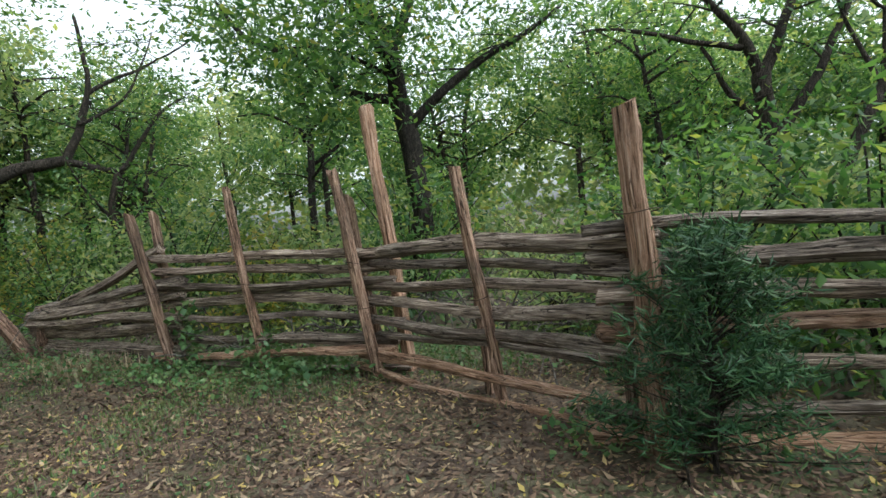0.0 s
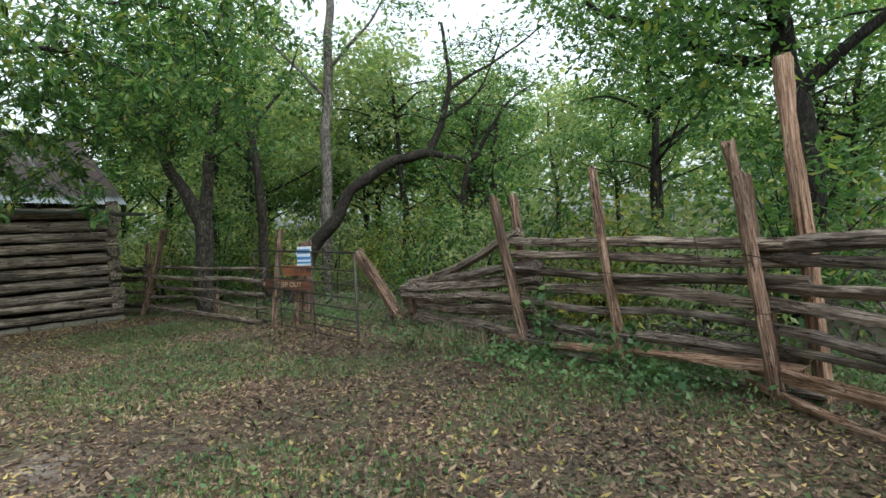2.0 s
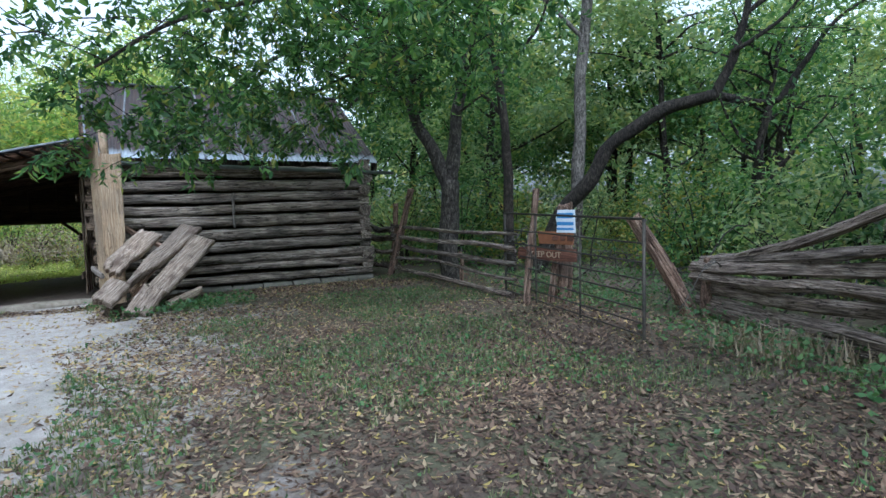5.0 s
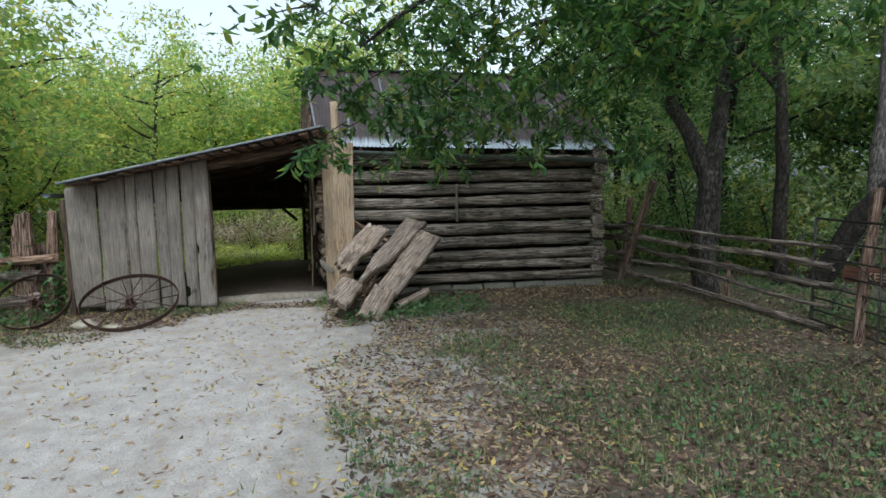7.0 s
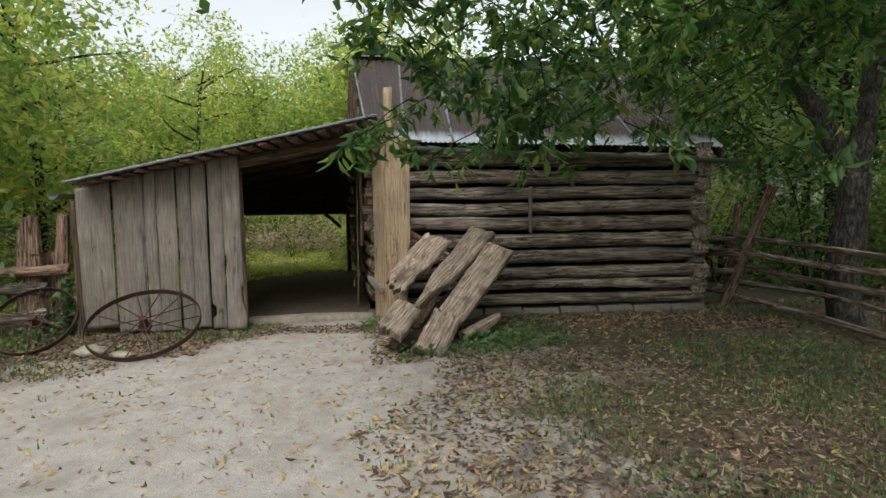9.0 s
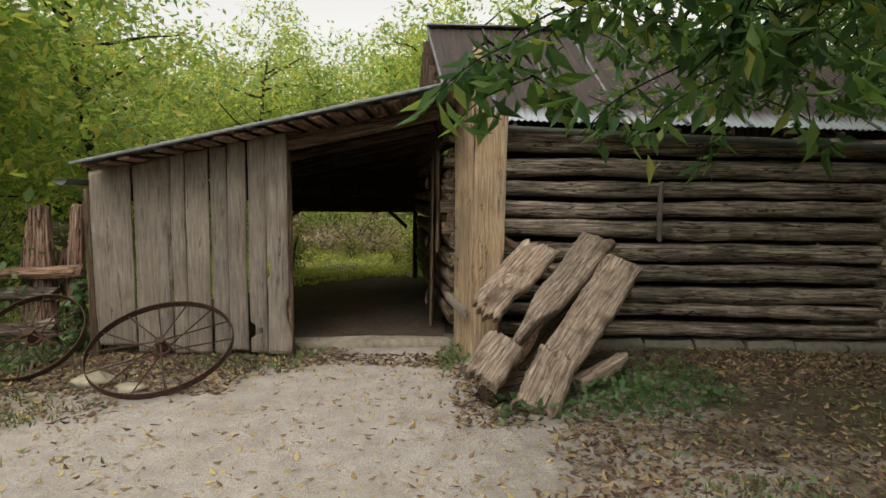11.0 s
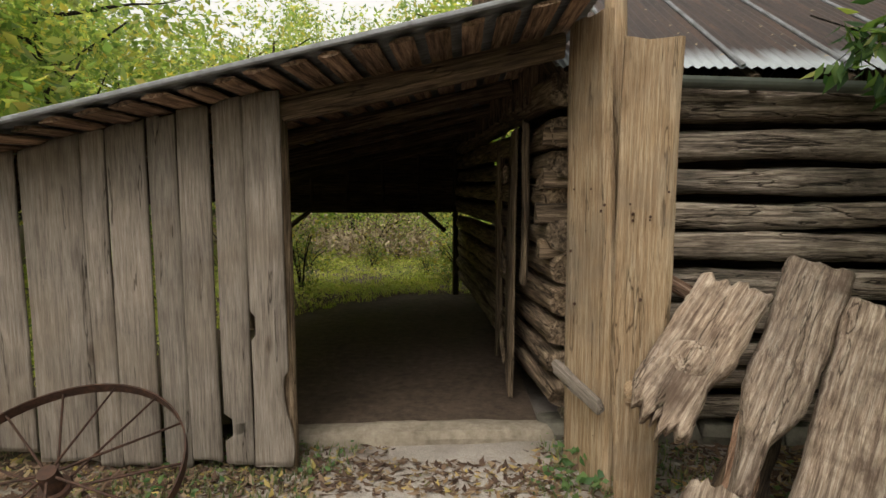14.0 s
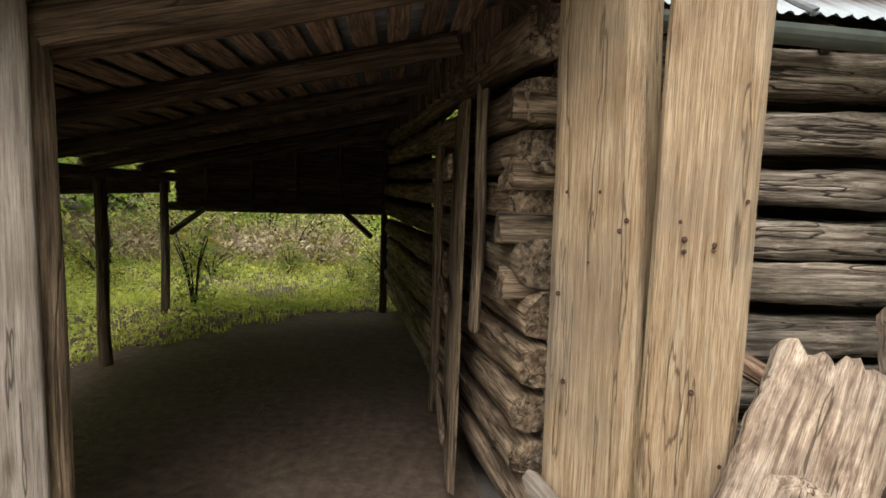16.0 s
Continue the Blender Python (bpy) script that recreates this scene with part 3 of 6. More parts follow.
for i in range(8):
    me = corrugated(slope_len, SW + 0.02, seed=i)
    x0 = RX0 + i * SW
    if i == 7:
        me = corrugated(slope_len, RX1 - x0, seed=i)
    if i == 0:
        for v in me.vertices:  # the first sheet is cut to the verge
            f = 1 - v.co.x / (SW + 0.02)
            v.co.x += f * (verge_x(EAVE[0] + v.co.y * math.cos(slope)) - RX0)
    drop = FALL * (x0 - RX0)
    part("tin_sheet", me, TIN, roof, Matrix.Translation((x0, EAVE[0], EAVE[1] - drop + 0.004 * (i % 2))) @ Matrix.Rotation(FALL, 4, "Y") @ Matrix.Rotation(slope, 4, "X"))
    if i == 0:
        continue
    part("tin_sheet", me, TIN, roof, Matrix.Translation((min(x0 + SW, RX1), 2 * RIDGE[0] - EAVE[0], EAVE[1] - drop - 0.02 + 0.004 * (i % 2))) @ Matrix.Rotation(math.pi, 4, "Z") @ Matrix.Rotation(slope, 4, "X"))
    if i:
        part("seam", bar(slope_len, 0.035, 0.03, 330 + i, 6, 8, 0.05, 3, 0.004), ZINC, roof, along((x0, EAVE[0], EAVE[1] - drop + 0.015), (x0, RIDGE[0], RIDGE[1] - drop + 0.015)))
part("ridge_cap", bar(5.2, 0.26, 0.04, 340, 10, 8, 0.04, 2.5, 0.01), ZINC, roof, along((-0.2, RIDGE[0], RIDGE[1] + 0.02), (RX1, RIDGE[0], RIDGE[1] + 0.02 - 5.2 * FALL)))
for nm_x0, nm_x1, low in ((verge_x(EAVE[0]) + 0.02, verge_x(RIDGE[0]) + 0.02, 0.0), (RX1 - 0.03, RX1 - 0.03, 5.0 * FALL)):
    part("rake_board", bar(slope_len, 0.03, 0.14, 350, 6, 8, 0.04, 8, 0.004), SHADED_WOOD, roof, along((nm_x0, EAVE[0], EAVE[1] - 0.09 - low), (nm_x1, RIDGE[0], RIDGE[1] - 0.09 - low)))
part("verge_flashing", bar(slope_len, 0.03, 0.02, 351, 6, 8, 0.03, 6, 0.004), ZINC, roof, along((verge_x(EAVE[0]) - 0.005, EAVE[0], EAVE[1] + 0.012), (verge_x(RIDGE[0]) - 0.005, RIDGE[0], RIDGE[1] + 0.012)))
for i in range(9):
    x0 = 0.25 + i * 0.55
    for s in (-1, 1):
        part("rafter", bar(slope_len - 0.05, 0.07, 0.11, 360 + i, 4, 8, 0.06, 6), SHADED_WOOD, roof, along((x0, RIDGE[0] + s * (RIDGE[0] - EAVE[0] - 0.03), EAVE[1] - 0.085 - FALL * x0), (x0, RIDGE[0], RIDGE[1] - 0.1 - FALL * x0)))
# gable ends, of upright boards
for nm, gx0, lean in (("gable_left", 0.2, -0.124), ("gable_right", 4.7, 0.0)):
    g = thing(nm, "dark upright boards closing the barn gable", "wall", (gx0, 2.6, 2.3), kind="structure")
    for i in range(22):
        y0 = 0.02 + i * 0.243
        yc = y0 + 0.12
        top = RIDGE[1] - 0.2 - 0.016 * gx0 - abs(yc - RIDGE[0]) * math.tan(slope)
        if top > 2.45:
            part("board", bar(top - 2.25, 0.025, 0.23, 380 + i, 3, 8, 0.03, 10, 0.004), SHADED_WOOD, g, along((gx0 + lean * yc, yc, 2.25), (gx0 + lean * yc, yc, top), math.pi / 2))
# added floor that closes the dark inside above the boards behind the gaps
loft = part("loft_floor", bar(4.4, 5.0, 0.04, 399, 2, 8, 0.0, 12, 0), SHADED_WOOD, None, along((0.2, 2.68, 2.26), (4.6, 2.68, 2.26)))
tagged(loft, "dark plank floor added to close the barn inside from above", "floor", kind="structure")


def half_pipe(L, r, thick=0.006, segs=10):
    verts, faces = [], []
    for i in range(2):
        for k, rr in ((0, r), (1, r - thick)):
            for j in range(segs + 1):
                a = math.pi + math.pi * j / segs
                verts.append((L * i, rr * math.cos(a), rr * math.sin(a)))
    m = segs + 1
    for j in range(segs):
        faces += [(j, j + 1, 2 * m + j + 1, 2 * m + j), (m + j + 1, m + j, 3 * m + j, 3 * m + j + 1)]
    for i in range(2):
        for j in range(segs):
            faces.append((i * 2 * m + j, i * 2 * m + m + j, i * 2 * m + m + j + 1, i * 2 * m + j + 1))
    for j in (0, segs):
        faces.append((j, m + j, 3 * m + j, 2 * m + j))
    return mesh_of("half_pipe", verts, faces, False)


gut = thing("barn_gutter", "grey-green metal half-round gutter under the eave", "gutter", (2.5, -0.2, 2.28), kind="structure")
part("trough", half_pipe(5.0, 0.062), GUTTER, gut, along((0.3, -0.19, 2.33), (5.3, -0.19, 2.13)))
for i in range(6):
    part("bracket", bar(0.16, 0.02, 0.012, 420 + i, 2, 6, 0, 4, 0), IRON, gut, along((0.6 + i * 0.9, -0.24, 2.318 - i * 0.036), (0.6 + i * 0.9, -0.08, 2.318 - i * 0.036)))


# ---- lean-to ----
SHED_RISE = 0.2156


def shed_z(x):
    return 1.85 + SHED_RISE * (x + 3.16)


SY0, SY1 = -0.95, 5.3
shed = thing("lean_to_roof", "lean-to shed roof of grey tin on dark wooden decking", "roof", (-1.7, 2, 2.2), kind="structure")
SLOPE = math.atan(SHED_RISE)
SLEN = 3.44 / math.cos(SLOPE)
for i in range(8):
    w = (SY1 - SY0) / 8
    me = corrugated(SLEN, w + 0.02, rows=3, seed=50 + i)
    part("tin_sheet", me, ZINC, shed, along((0.28, SY0 + i * w, shed_z(0.28) + 0.02), (0.28, SY0 + (i + 1) * w, shed_z(0.28) + 0.02)) @ Matrix.Rotation(-SLOPE, 4, "X"))
rnd = random.Random(3)
for i in range(20):
    x0 = -3.08 + i * 0.17
    wd = rnd.uniform(0.095, 0.135)
    y0 = SY0 + rnd.uniform(0.015, 0.06)
    part("deck_board", bar(SY1 - y0, wd, 0.025, 430 + i, 10, 8, 0.05, 9, 0.008), DECK, shed, Matrix.Translation((0, 0, 0)) @ along((x0, y0, shed_z(x0) - 0.022), (x0, SY1 - 0.02, shed_z(x0) - 0.022)) @ Matrix.Rotation(-SLOPE, 4, "X"))
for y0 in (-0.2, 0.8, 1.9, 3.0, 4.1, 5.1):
    part("rafter", bar(3.15, 0.09, 0.12, 460 + int(y0 * 10), 8, 8, 0.1, 4, 0.02), SHADED_WOOD, shed, along((-3.12, y0, shed_z(-3.12) - 0.1), (0.0, y0, shed_z(0.0) - 0.1)))
part("fascia", bar(3.5, 0.025, 0.03, 470, 10, 8, 0.05, 8, 0.006), ZINC, shed, along((-3.18, SY0 - 0.012, shed_z(-3.18) + 0.02), (0.3, SY0 - 0.012, shed_z(0.3) + 0.02)))


def board_wall():
    w = thing("wall_boards", "grey weathered upright plank wall with narrow gaps", "wall", (-2.3, -0.58, 0), kind="structure")
    xs = [-3.265, -2.856, -2.493, -2.356, -2.116, -1.955, -1.761, -1.592, -1.39]
    gaps = [0.02, 0.016, 0.004, 0.018, 0.004, 0.02, 0.004, 0.0]
    foot = [0.14, 0.09, 0.06, 0.07, 0.06, 0.1, 0.08, 0.08]
    rb = random.Random(8)
    for i in range(len(xs) - 1):
        x0, x1 = xs[i], xs[i + 1] - gaps[i]
        xc = (x0 + x1) / 2
        zb = foot[i]
        zt = shed_z(xc) - 0.045
        me = bar(zt - zb, 0.03, x1 - x0, 480 + i, 60, 12, 0.018, 14, 0.01, rb.uniform(-0.015, 0.015), 0.016)
        m = along((xc, -0.58 + rb.uniform(-0.006, 0.006), zb), (xc, -0.58, zt), math.pi / 2)
        back = m.inverted()
        for v in me.vertices:
            q = m @ v.co
            q.z += SHED_RISE * (q.x - xc) * max(0.0, v.co.x / (zt - zb)) ** 4  # tops cut to the slope of the roof
            if i == 6 and q.x < xc and 0.24 < q.z < 0.37:  # square notch low in the joint
                q.x += 0.045
            if i == 7 and q.x < xc and 0.84 < q.z < 0.97:  # worn slot at hand height
                q.x += 0.026
            if i == 7 and q.x > xc and q.z < 0.95:  # the edge splintered away below
                q.x += 0.03 * math.sin(q.z * 9) * (q.z < 0.62)
            if i == 0 and q.x < xc and q.z < 0.5:
                q.x += 0.05 * (0.5 - q.z)
            v.co = back @ q
        part("plank", me, BOARD, w, m)
    return w


board_wall()
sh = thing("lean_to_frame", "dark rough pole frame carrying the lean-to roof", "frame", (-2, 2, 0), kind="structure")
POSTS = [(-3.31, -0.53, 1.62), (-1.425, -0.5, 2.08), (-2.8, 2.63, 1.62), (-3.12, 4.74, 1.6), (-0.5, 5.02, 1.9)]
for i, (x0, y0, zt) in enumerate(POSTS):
    part("post", bar(zt + 0.1, 0.1, 0.1, 500 + i, 12, 10, 0.12, 2.4, 0.03, 0.1), LOG_SIDE if i == 1 else SHADED_WOOD, sh, along((x0, y0, -0.08), (x0, y0, zt)))
part("plate", bar(5.6, 0.11, 0.12, 510, 16, 10, 0.1, 3, 0.03), SHADED_WOOD, sh, along((-3.14, -0.45, shed_z(-3.14) - 0.13), (-3.12, 5.2, shed_z(-3.12) - 0.16)))
part("lintel", bar(3.3, 0.11, 0.11, 512, 12, 10, 0.08, 3, 0.02), SHADED_WOOD, sh, along((-3.2, 4.95, 1.34), (-0.3, 4.95, 1.34)))
part("front_beam", bar(3.42, 0.07, 0.13, 513, 12, 8, 0.06, 6, 0.015), SHADED_WOOD, sh, along((-3.2, -0.52, shed_z(-3.2) - 0.14), (0.2, -0.5, shed_z(0.2) - 0.14)))
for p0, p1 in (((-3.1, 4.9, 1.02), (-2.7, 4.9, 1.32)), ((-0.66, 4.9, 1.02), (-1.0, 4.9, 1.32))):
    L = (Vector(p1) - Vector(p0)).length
    part("brace", bar(L, 0.06, 0.07, 515, 4, 8, 0.1, 4, 0.01), SHADED_WOOD, sh, along(p0, p1))
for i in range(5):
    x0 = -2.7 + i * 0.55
    part("stud", bar(shed_z(x0) - 1.6, 0.05, 0.06, 520 + i, 4, 8, 0.1, 4, 0.01), SHADED_WOOD, sh, along((x0, 5.0, 1.45), (x0, 5.0, shed_z(x0) - 0.12)))
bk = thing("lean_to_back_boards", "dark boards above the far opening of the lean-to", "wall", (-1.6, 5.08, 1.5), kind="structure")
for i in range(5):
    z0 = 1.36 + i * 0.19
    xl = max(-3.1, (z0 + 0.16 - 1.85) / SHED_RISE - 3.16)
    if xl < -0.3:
        part("board", bar(0.1 - xl, 0.022, 0.215, 530 + i, 6, 12, 0.01, 14, 0.004), SHADED_WOOD, bk, along((xl, 5.08 + 0.026 * (i % 2), z0 + 0.09), (0.1, 5.08 + 0.026 * (i % 2), z0 + 0.09)))
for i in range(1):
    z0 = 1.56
    part("side_board", bar(5.5, 0.022, 0.19, 540 + i, 6, 12, 0.01, 14, 0.004), SHADED_WOOD, bk, along((-3.21, -0.4, z0 + 0.06), (-3.19, 5.1, z0 + 0.03)))
floor = part("floor", mesh_of("floor", [(x, y, 0.105 - 0.018 * max(y, 0) + 0.012 * n3((x, y, 0), 2.5, 9)) for y in np.linspace(-0.1, 5.4, 50) for x in np.linspace(-3.3, 0.1, 34)],
                              [(j * 34 + i, j * 34 + i + 1, j * 34 + i + 35, j * 34 + i + 34) for j in range(49) for i in range(33)], True), DIRT)
tagged(floor, "packed bare dirt floor under the lean-to", "floor", kind="structure")
step = part("threshold", bar(1.67, 0.2, 0.16, 545, 24, 12, 0.14, 5, 0.02), SILLSTONE, None, along((-1.5, -0.17, 0.04), (0.16, -0.06, 0.045)))
tagged(step, "pale worn earthen sill across the lean-to opening", "threshold", kind="structure")


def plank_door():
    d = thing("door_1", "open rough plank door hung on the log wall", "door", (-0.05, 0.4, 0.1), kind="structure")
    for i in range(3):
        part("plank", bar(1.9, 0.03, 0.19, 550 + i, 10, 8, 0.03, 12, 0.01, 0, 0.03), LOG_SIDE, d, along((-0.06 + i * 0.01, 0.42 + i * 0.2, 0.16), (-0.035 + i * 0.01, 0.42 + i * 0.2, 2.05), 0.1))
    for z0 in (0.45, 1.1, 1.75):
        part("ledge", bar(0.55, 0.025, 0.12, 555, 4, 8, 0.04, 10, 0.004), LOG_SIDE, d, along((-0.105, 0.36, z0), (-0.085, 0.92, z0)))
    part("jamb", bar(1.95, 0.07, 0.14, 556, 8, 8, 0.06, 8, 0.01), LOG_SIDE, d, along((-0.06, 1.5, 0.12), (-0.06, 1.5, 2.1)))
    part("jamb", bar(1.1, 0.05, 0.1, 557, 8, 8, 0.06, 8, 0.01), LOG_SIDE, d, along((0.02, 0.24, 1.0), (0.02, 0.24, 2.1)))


plank_door()


# ---- the two tall planks and the pole at the barn corner ----
def tall_planks():
    for (xb, yb, xt, yt, w, zt, turn, s) in ((0.3, -0.55, 0.295, -0.53, 0.41, 2.54, 0.422, 600), (0.487, -0.82, 0.524, -0.79, 0.285, 2.36, math.pi / 2, 601)):
        me = bar(zt + 0.02, 0.05, w, s, 50, 14, 0.025, 12, 0.012, 0.0, 0.012)
        for v in me.vertices:  # one plank narrows upwards along its inner edge, the other towards its foot
            f = v.co.x / zt
            if s == 600:
                v.co.z += 0.1 * max(0.0, f - 0.35) if v.co.z < 0 else 0.0
            else:
                v.co.z *= 0.7 + 0.3 * min(1.0, f * 2.4)
            v.co.z += 0.005 * math.sin(v.co.x * 5 + s)
        ob = thing("tall_plank", "tall pale weathered plank standing at the barn corner", "plank", (xb, yb, 0), "planks at the barn corner")
        pl = part("plank", me, PALE, ob, along((xb, yb, 0.0), (xt, yt, zt), turn))
        rr = random.Random(s)
        across = Vector((math.sin(turn), -math.cos(turn), 0))
        out = Vector((-math.cos(turn), -math.sin(turn), 0))
        for k in range(9):
            z = rr.uniform(0.3, 2.1) if k > 2 else 1.5 + 0.16 * rr.random()
            c = Vector((xb, yb, 0)).lerp(Vector((xt, yt, 0)), z / zt) + across * ((k % 3 - 1) * 0.28 + rr.uniform(-0.08, 0.08)) * w + out * 0.027
            bm = bmesh.new()
            bmesh.ops.create_uvsphere(bm, u_segments=8, v_segments=6, radius=rr.uniform(0.004, 0.01))
            part("nail", bm, IRON, pl, Matrix.Translation((c.x, c.y, z)))
    pole = part("pole", bar(3.0, 0.13, 0.13, 610, 24, 12, 0.1, 2.2, 0.02, 0.1, 0.02), PALE, None, along((0.44, -0.54, 0.0), (0.41, -0.46, 3.0)))
    tagged(pole, "round pale peeled pole rising past the eave", "pole")
    br = part("crosspiece", bar(0.42, 0.05, 0.075, 612, 10, 10, 0.14, 5, 0.01), BOARD, None, along((0.14, -0.43, 0.63), (0.33, -0.86, 0.51)))
    tagged(br, "short weathered board nailed across the planks", "board")
    bm = bmesh.new()
    bmesh.ops.create_icosphere(bm, subdivisions=3, radius=1)
    for v in bm.verts:
        v.co *= 1 + 0.3 * n3(v.co, 1.6, 91)
        v.co = Vector((v.co.x * 0.055, v.co.y * 0.03, v.co.z * 0.075))
    burl = part("burl", bm, PALE, None, Matrix.Translation((0.47, -0.84, 0.62)))
    tagged(burl, "knobbly brown burl grown on the plank's edge", "burl")


tall_planks()


# ---- leaning slabs of old logs ----
def span(stops, t):
    """A value along a few (place, value) stops."""
    for (a, va), (b2, vb) in zip(stops, stops[1:]):
        if t <= b2:
            return va + (vb - va) * (t - a) / (b2 - a)
    return stops[-1][1]


def slab(p0, p1, w, th, seed, side=(-0.27, 0.12, 0.1), left=((0, 1), (1, 1)), right=((0, 1), (1, 1)), foot=0.06, head=0.03, slant=0.0, label="broken weathered slab of split log leaning in a heap"):
    """A riven slab from p0 up to p1; left and right give its half width along it, foot and head how far its ends are splintered."""
    p0, p1 = Vector(p0), Vector(p1)
    x = (p1 - p0).normalized()
    y = Vector(side)
    y = (y - x * y.dot(x)).normalized()
    z = x.cross(y)
    m = Matrix((x, y, z)).transposed().to_4x4()
    m.translation = p0
    L = (p1 - p0).length
    rows, cols = 64, 18
    verts, faces = [], []
    for face in (1, -1):
        for i in range(rows + 1):
            t = i / rows
            yl = w / 2 * span(left, t) * (1 + 0.1 * n3((t * 7, 1, 0), 1, seed) + 0.05 * n3((t * 23, 2, 0), 1, seed))
            yr = -w / 2 * span(right, t) * (1 + 0.1 * n3((t * 7, 5, 0), 1, seed) + 0.05 * n3((t * 23, 6, 0), 1, seed))
            for j in range(cols + 1):
                u = j / cols
                py = yl + (yr - yl) * u
                rag0 = foot * (n3((u * 6, 0, 3), 1, seed) + 0.7 * n3((u * 17, 0, 4), 1, seed) + 0.4)
                rag1 = head * (n3((u * 6, 0, 7), 1, seed) + 0.7 * n3((u * 17, 0, 8), 1, seed)) + slant * (0.5 - u)
                px = -rag0 * (1 - t) ** 3 + t * L + rag1 * t ** 3
                edge = min(1.0, min(u, 1 - u) * 9, min(t, 1 - t) * 26 + 0.25)
                h = th / 2 * (0.45 + 0.55 * math.sqrt(max(0.0, edge)))
                groove = 0.0015 * n3((px * 4, py * 30, 0), 1, seed + 2) + 0.007 * n3((px * 5, py * 9, 0), 1, seed + 4)
                verts.append((px, py, face * h + 0.02 * n3((px * 2, py * 2, 0), 1, seed + 8) + (groove if face > 0 else groove * 2.5)))
    n, c = (rows + 1) * (cols + 1), cols + 1
    for i in range(rows):
        for j in range(cols):
            a = i * c + j
            faces += [(a, a + c, a + c + 1, a + 1), (n + a, n + a + 1, n + a + c + 1, n + a + c)]
    for i in range(rows):
        for j in (0, cols):
            a = i * c + j
            q = (a, a + n, a + n + c, a + c)
            faces.append(q if j == 0 else q[::-1])
    for i in (0, rows):
        for j in range(cols):
            a = i * c + j
            q = (a, a + 1, a + n + 1, a + n)
            faces.append(q if i == 0 else q[::-1])
    me = mesh_of("log_slab", verts, faces)
    me.polygons.foreach_set("use_smooth", [k < 2 * rows * cols for k in range(len(faces))])
    ob = part("log_slab", me, SLAB, None, m)
    tagged(ob, label, "log slab", "slabs leaning on the barn")
    return ob


knotty = slab((0.455, -1.2, 0.65), (1.0, -0.735, 1.15), 0.34, 0.11, 620, left=((0, 0.6), (0.15, 1), (1, 1.0)), right=((0, 0.95), (0.3, 0.75), (0.45, 1), (1, 1.0)), foot=0.1, head=0.07, slant=-0.06,
              label="knotty grey slab of split log leaning on the barn")


def knot(parent, x, y, z, r):
    """A raised oval knot with swollen rings of grain round it, on a slab's face."""
    v, f = [], []
    rings = [(2.3, -0.02), (1.7, 0.004), (1.45, 0.01), (1.25, -0.002), (1.05, 0.014), (0.6, 0.02), (0.35, 0.013), (0.0, 0.016)]
    for k, (q, h) in enumerate(rings):
        for j in range(24):
            a = j * math.pi / 12
            w = 1 + 0.16 * n3((math.cos(a) * 2, math.sin(a) * 2, k * 0.2), 1.0, 77)
            v.append((x + math.cos(a) * r * q * w * 1.1, y + math.sin(a) * r * q * w, z + h))
    for k in range(len(rings) - 1):
        for j in range(24):
            a, b2 = k * 24 + j, k * 24 + (j + 1) % 24
            f.append((a, b2, b2 + 24, a + 24))
    return part("knot", mesh_of("knot", v, f, True), SLAB, parent, parent.matrix_basis.copy(), "pale oval knot ringed by swollen grain")


knot(knotty, 0.33, 0.0, 0.062, 0.045)
slab((0.69, -1.5, 0.43), (1.6, -0.44, 1.2), 0.33, 0.12, 621, left=((0, 0.25), (0.12, 0.4), (0.35, 0.85), (1, 1)), right=((0, 0.15), (0.2, 0.2), (0.34, 0.75), (0.6, 0.9), (1, 1)), foot=0.05, head=0.03, slant=-0.05)
slab((1.05, -1.49, 0.33), (1.77, -0.72, 1.01), 0.35, 0.11, 622, left=((0, 0.9), (1, 1)), right=((0, 1.0), (1, 1)), foot=0.05, head=0.015, slant=-0.04)
slab((0.4, -1.87, 0.3), (0.6, -1.6, 0.48), 0.31, 0.12, 623, foot=0.09, head=0.06, label="short broken log end lying at the foot of the slabs")
slab((0.78, -1.95, 0.08), (1.02, -1.56, 0.36), 0.33, 0.13, 624, foot=0.08, head=0.05, label="short broken log end lying at the foot of the slabs")
for p0, p1, d, k, lab in (((0.42, -1.75, 0.1), (1.62, -0.9, 0.16), 0.2, 625, "dark log under the leaning slabs"), ((0.75, -1.3, 0.14), (1.5, -0.3, 0.62), 0.22, 626, "dark log under the leaning slabs"),
                          ((0.62, -0.25, 1.24), (1.15, -0.52, 0.9), 0.09, 627, "reddish broken pole poking out behind the slabs"), ((1.2, -1.5, 0.12), (1.62, -1.22, 0.26), 0.13, 628, "stub of broken log beside the slabs"),
                          ((0.72, -1.35, 0.3), (0.98, -1.05, 0.62), 0.13, 629, "crumbling red-brown rotten log core under the slabs")):
    d0 = part("under_log", bar((Vector(p1) - Vector(p0)).length, d, d * 0.9, k, 30, 14, 0.28, 2.6, 0.03, 0.1, 0.05), SHADED_WOOD if k < 627 else (CEDAR if k != 628 else SLAB), None, along(p0, p1))
    tagged(d0, lab, "log", "logs under the slabs")


